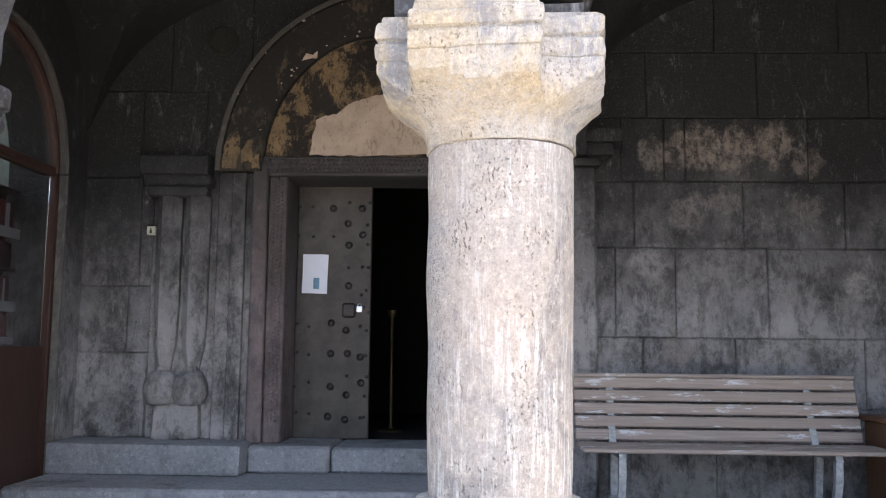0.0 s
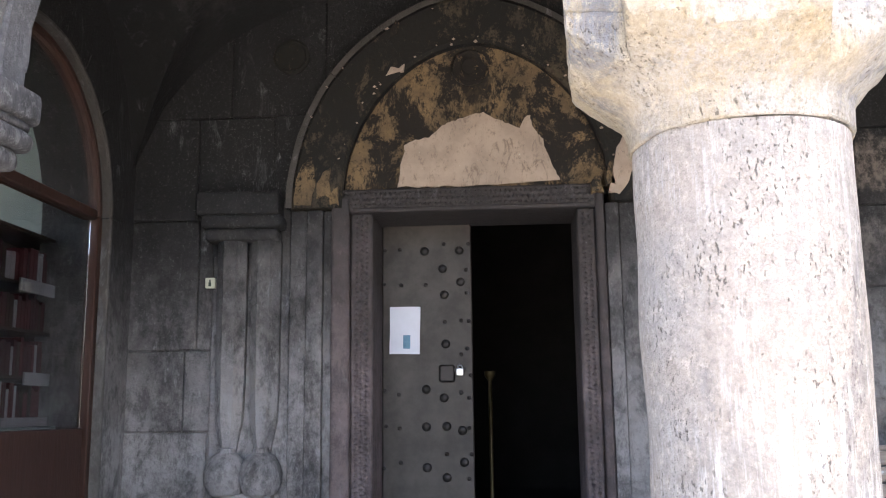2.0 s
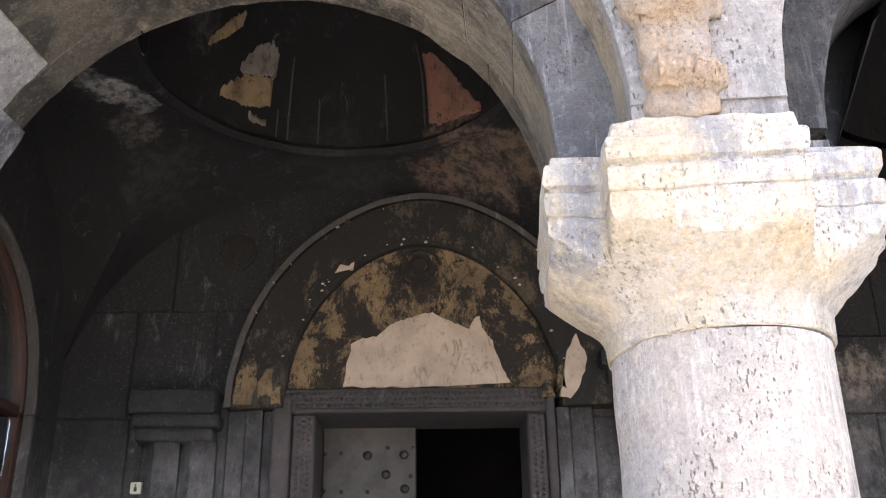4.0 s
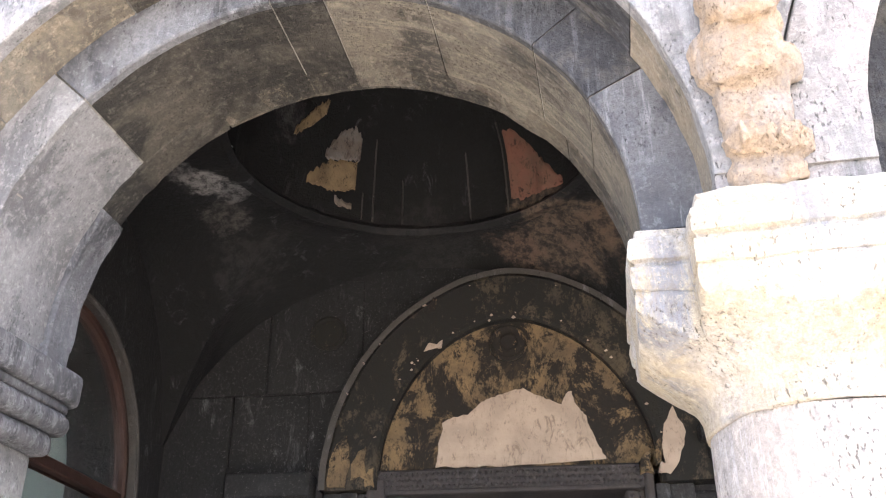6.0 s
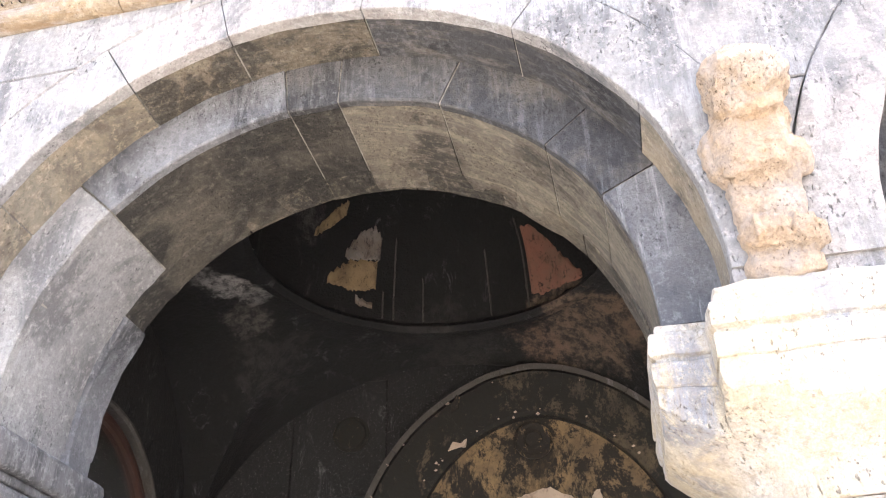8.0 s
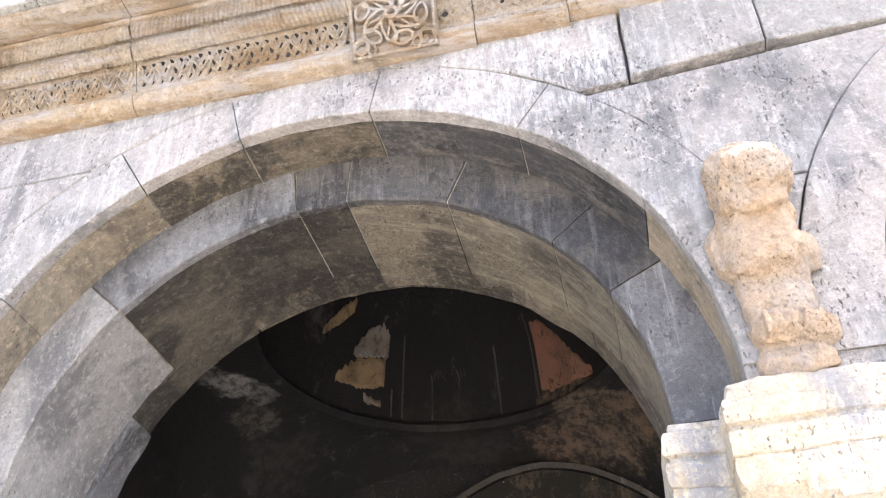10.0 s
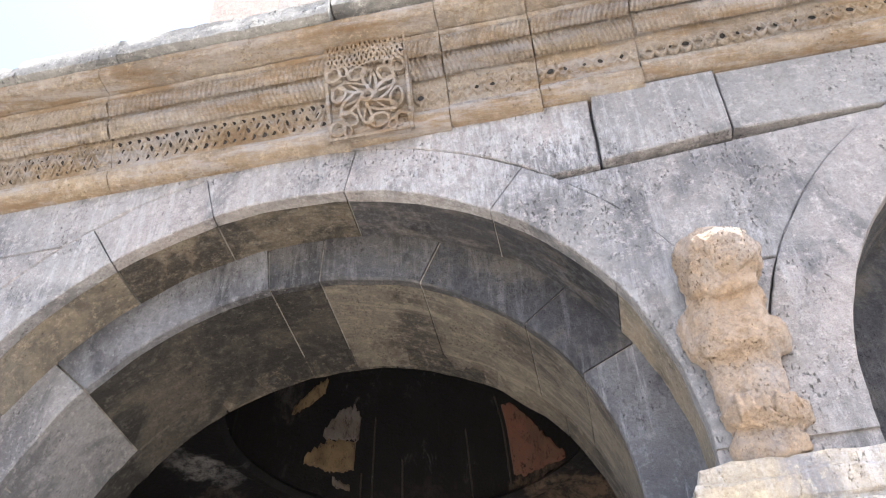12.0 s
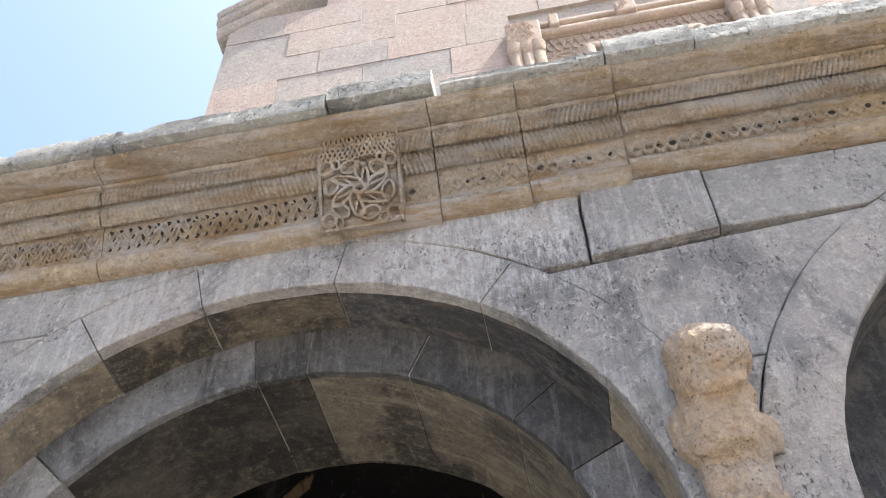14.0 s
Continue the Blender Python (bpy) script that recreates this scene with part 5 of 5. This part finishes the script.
def loop(cx, cz, rx, rz, turn, n=14):
    """An oval strand about a point, turned by an angle."""
    c, q = math.cos(turn), math.sin(turn)
    return [(cx + rx * math.cos(t) * c - rz * math.sin(t) * q, cz + rx * math.cos(t) * q + rz * math.sin(t) * c) for t in [2 * math.pi * i / n for i in range(n + 1)]]


RZ = -0.055
for k in range(6):
    a = k * math.pi / 3 + 0.3
    tube2(loop(0.066 * math.cos(a), RZ + 0.066 * math.sin(a), 0.058, 0.022, a + 0.5), 0, 0.010, orn)
    tube2([(0.02 * math.cos(a), RZ + 0.02 * math.sin(a)), (0.115 * math.cos(a), RZ + 0.115 * math.sin(a))], 0.004, 0.008, orn)
    b = a + math.pi / 6
    tube2(loop(0.112 * math.cos(b), RZ + 0.112 * math.sin(b), 0.024, 0.036, b), 0, 0.009, orn)
for sx in (-1, 1):
    for cz in (RZ - 0.12, RZ + 0.115):
        tube2(loop(sx * 0.122, cz, 0.026, 0.030, 0.6 * sx), 0, 0.010, orn)
        tube2(loop(sx * 0.085, cz + (0.012 if cz > 0 else -0.012), 0.016, 0.022, 0.2), 0, 0.008, orn)
tube2(loop(0, RZ, 0.02, 0.02, 0), -0.006, 0.012, orn)
for ph in (0, math.pi / 2, math.pi, 1.5 * math.pi):
    for mid in (0.115, 0.175):
        tube2([(-0.15 + 0.30 * i / 48, mid + 0.03 * math.sin(i * 0.52 + ph)) for i in range(49)], 0, 0.0075, orn)
for x in (-0.157, 0.157):
    tube2([(x, -0.215), (x, 0.215)], 0.002, 0.010, orn)
for z in (-0.212, 0.212):
    tube2([(-0.15, z), (0.15, z)], 0.002, 0.008, orn)
oo = part("openwork", rough(rough(orn, 0.008, 14), 0.004, 40), CORNICE, ros)

# coping blocks, stepped up over the rosette
coping = thing("coping", "rough grey coping slabs with broken edges", "coping", F, kind="structure")
rc = random.Random(9)
for a, b, dz in ((-4.9, -4.0, 0.0), (-3.99, -3.05, 0.0), (-3.04, -2.55, -0.01), (-2.545, -2.12, 0.015), (-2.115, -1.255, 0.0), (-1.25, -0.83, 0.05), (-0.80, -0.17, -0.05), (-0.165, 0.16, 0.03), (0.165, 1.2, 0.01), (1.205, 2.3, 0.01), (2.31, 3.4, 0.01), (3.41, 4.6, 0.01)):
    z0, z1 = CORN + 0.412 + (0.045 if dz > 0.045 else 0.0), CORN + 0.515 + dz
    yf = C0 - 0.335 - rc.uniform(0.0, 0.015)
    prof = [(C0 + 0.5, z0), (C0 - 0.2, z0), (yf + 0.02, z0), (yf + 0.004, z0 + 0.006)] + [(yf + rc.uniform(-0.003, 0.003), z0 + (z1 - z0) * f) for f in (0.25, 0.45, 0.65, 0.85)] + [(yf + 0.008, z1 - 0.004), (yf + 0.03, z1), (C0 - 0.2, z1 + 0.004), (C0 + 0.5, z1 + 0.01)]
    bm = extrude_x(prof, a, b, max(4, int((b - a) / 0.025)))
    for v in bm.verts:
        chip = max(0.0, noise.noise(v.co * 7.0 + Vector((a, 0, 0))) - 0.25) * 0.05
        if v.co.z > z1 - 0.02 and v.co.y < C0 - 0.25:
            v.co += Vector((0, chip * 0.8, -chip))
    part("slab", rough(rough(bm, 0.004, 7), 0.006, 40), COPING, coping, auto=30)

# ---- church wall behind ----
church = thing("church", "pink and grey block church wall with an ornate window frame", "church", F)
CV = 3.4
def rake(bm):
    """Slants a moulding up along the gable."""
    for v in bm.verts:
        v.co.z += 0.75 * (v.co.x + 4.55)
    return bm


part("wall", one_box(-4.55, 9.0, CV + 0.06, CV + 9.0, 3.0, 13.62), PINK, church)
rr = random.Random(12)
z = 8.0
while z < 18.0:
    h = rr.choice((0.62, 0.70, 0.78))
    u = -4.55
    while u < 6.0:
        w = min(rr.uniform(0.75, 1.7), 6.0 - u)
        if z + h > 14.1 + 0.75 * (u + 4.55):
            u += w
            continue
        if not (u + w > -0.35 and u < 2.85 and z < 12.1):
            part("stone", prism([(u, z), (u + w, z), (u + w, z + h), (u, z + h)], CV + rr.uniform(-0.008, 0.006), CV + 0.1, 0.0008), PINK, church, auto=0)
        else:
            for p0, p1 in ((u, min(u + w, -0.35)), (max(u, 2.85), u + w)):
                if p1 - p0 > 0.05:
                    part("stone", prism([(p0, z), (p1, z), (p1, z + h), (p0, z + h)], CV, CV + 0.1, 0.0008), PINK, church, auto=0)
        u += w
    z += h
eave_prof = [(CV - 0.02, 13.66), (CV - 0.06, 13.70)]
for ym, zm, rm_ in ((CV - 0.03, 13.80, 0.08), (CV - 0.10, 13.96, 0.08)):
    eave_prof += [(ym - rm_ * math.cos(radians(q)), zm + rm_ * math.sin(radians(q))) for q in (-60, -30, 0, 30, 60)]
eave_prof += [(CV - 0.19, 14.05), (CV - 0.21, 14.08), (CV - 0.22, 14.16), (CV + 1, 14.3), (CV + 1, 13.66)]
part("eave", rough(rough(rake(extrude_x(eave_prof, -4.72, 9.2, 140)), 0.015, 3), 0.012, 14), PINK, church)
part("eave", rough(one_box(-4.70, -4.56, CV - 0.05, CV + 9.0, 13.62, 13.95, bevel=0.06, seg=2), 0.012, 4), COPING, church)
win = part("window", one_box(-0.35, 2.85, CV + 0.02, CV + 0.2, 7.5, 12.15), TRIMST, church, "ornate carved window frame with colonnettes")
for x0, x1, z0, z1, y in ((-0.10, 2.6, 11.72, 11.85, -0.10), (-0.10, 2.6, 12.0, 12.12, -0.06), (0.50, 2.0, 11.10, 11.24, -0.12)):
    part("moulding", rough(one_box(x0, x1, CV + y, CV + 0.05, z0, z1, bevel=0.05, seg=3), 0.006, 6), TRIMST, win)
for x0, z0, w, h in ((-0.43, 11.45, 0.46, 0.58), (2.4, 11.45, 0.46, 0.58), (1.05, 11.83, 0.26, 0.27), (0.16, 11.80, 0.13, 0.30)):
    cap = one_box(x0, x0 + w, CV - 0.16, CV + 0.05, z0, z0 + h, bevel=0.02)
    carved_band(cap, x0 + 0.02, x0 + w - 0.02, CV - 0.16, z0 + 0.03, z0 + h - 0.03, 0.11, True)
    part("carved_block", cap, TRIMST, win)
for x in (-0.34, -0.19, -0.05, 2.48, 2.62, 2.77):
    c = part("colonnette", lathe([(0.085, 7.6), (0.08, 11.2), (0.10, 11.22), (0.075, 11.27), (0.10, 11.33), (0.11, 11.44)], 14), TRIMST, win)
    c.location = (x, CV - 0.09, 0)
for x in (0.56, 1.94):
    c = part("colonnette", lathe([(0.09, 7.6), (0.09, 11.12)], 14), TRIMST, win)
    c.location = (x, CV - 0.07, 0)
scroll = bmesh.new()
for i in range(22):
    cx, cz = 0.12 + i * 0.108, 11.48
    tube2([(cx + 0.05 * math.cos(q), cz + (0.11 if i % 2 else 0.09) * math.sin(q)) for q in [k * math.pi / 6 for k in range(13)]], 0, 0.014, scroll)
    tube2([(cx, cz - 0.2), (cx + 0.05, cz), (cx, cz + 0.2)], 0, 0.012, scroll)
for side in (0.16, 2.1):
    for i in range(26):
        cz = 8.5 + i * 0.11
        tube2([(side + 0.13 + 0.11 * math.cos(q), cz + 0.05 * math.sin(q)) for q in [k * math.pi / 6 for k in range(13)]], 0, 0.014, scroll)
sc = part("scrollwork", scroll, TRIMST, win)
sc.location = (0, CV + 0.016, 0)
# a solid near-black sheet paints the shade in the window opening
part("opening", one_box(0.66, 1.84, CV - 0.002, CV + 0.03, 7.6, 11.08), ROOM_SHADE, win)

# ---- bench ----
bench = thing("bench", "weathered slatted wooden bench with white iron legs against the wall", "bench", pose(2.96, -0.98, FLOOR))
BL = 0.94
for i in range(4):
    part("seat_slat", rough(one_box(-BL, BL + 0.02, -0.24 + i * 0.105, -0.155 + i * 0.105, 0.40 + 0.0, 0.43, bevel=0.008), 0.003, 5, 1), BENCHWOOD, bench)
for i in range(5):
    s = part("back_slat", rough(one_box(-BL, BL - 0.02, -0.014, 0.014, -0.036, 0.036, bevel=0.007), 0.002, 5, 1), BENCHWOOD, bench)
    s.matrix_local = pose(0, 0.20 + i * 0.028, 0.475 + i * 0.083, -16)
part("top_rail", rough(one_box(-BL, BL - 0.02, 0.295, 0.36, 0.845, 0.87, bevel=0.008), 0.002, 5, 1), BENCHWOOD, bench)
for x in (-0.70, 0.60):
    for pts in (((-0.20, 0.40), (-0.20, 0.25), (-0.16, 0.14), (-0.22, 0.0)), ((0.10, 0.40), (0.13, 0.22), (0.14, 0.1), (0.24, 0.0)), ((0.16, 0.40), (0.24, 0.55), (0.345, 0.86)), ((-0.22, 0.385), (0.18, 0.385))):
        lg = bmesh.new()
        rows = []
        for y, z in pts:
            rows.append([lg.verts.new((x + sx * 0.022, y + sy * 0.022, z + (sy * 0.02 if len(pts) == 2 else 0))) for sx, sy in ((-1, -1), (1, -1), (1, 1), (-1, 1))])
        for a, b in zip(rows, rows[1:]):
            for i in range(4):
                lg.faces.new((a[i], a[(i + 1) % 4], b[(i + 1) % 4], b[i]))
        lg.faces.new(rows[0]), lg.faces.new(rows[-1])
        bmesh.ops.recalc_face_normals(lg, faces=lg.faces)
        part("leg", lg, IRONWHITE, bench, "chipped white iron leg")
crate = thing("wooden_box", "varnished brown wooden box beside the bench", "box", pose(4.12, -0.85, FLOOR))
part("body", one_box(-0.18, 0.18, -0.18, 0.18, 0, 0.58, bevel=0.006), BOXWOOD, crate)
part("lid", one_box(-0.21, 0.21, -0.21, 0.21, 0.582, 0.62, bevel=0.008), BOXWOOD, crate)
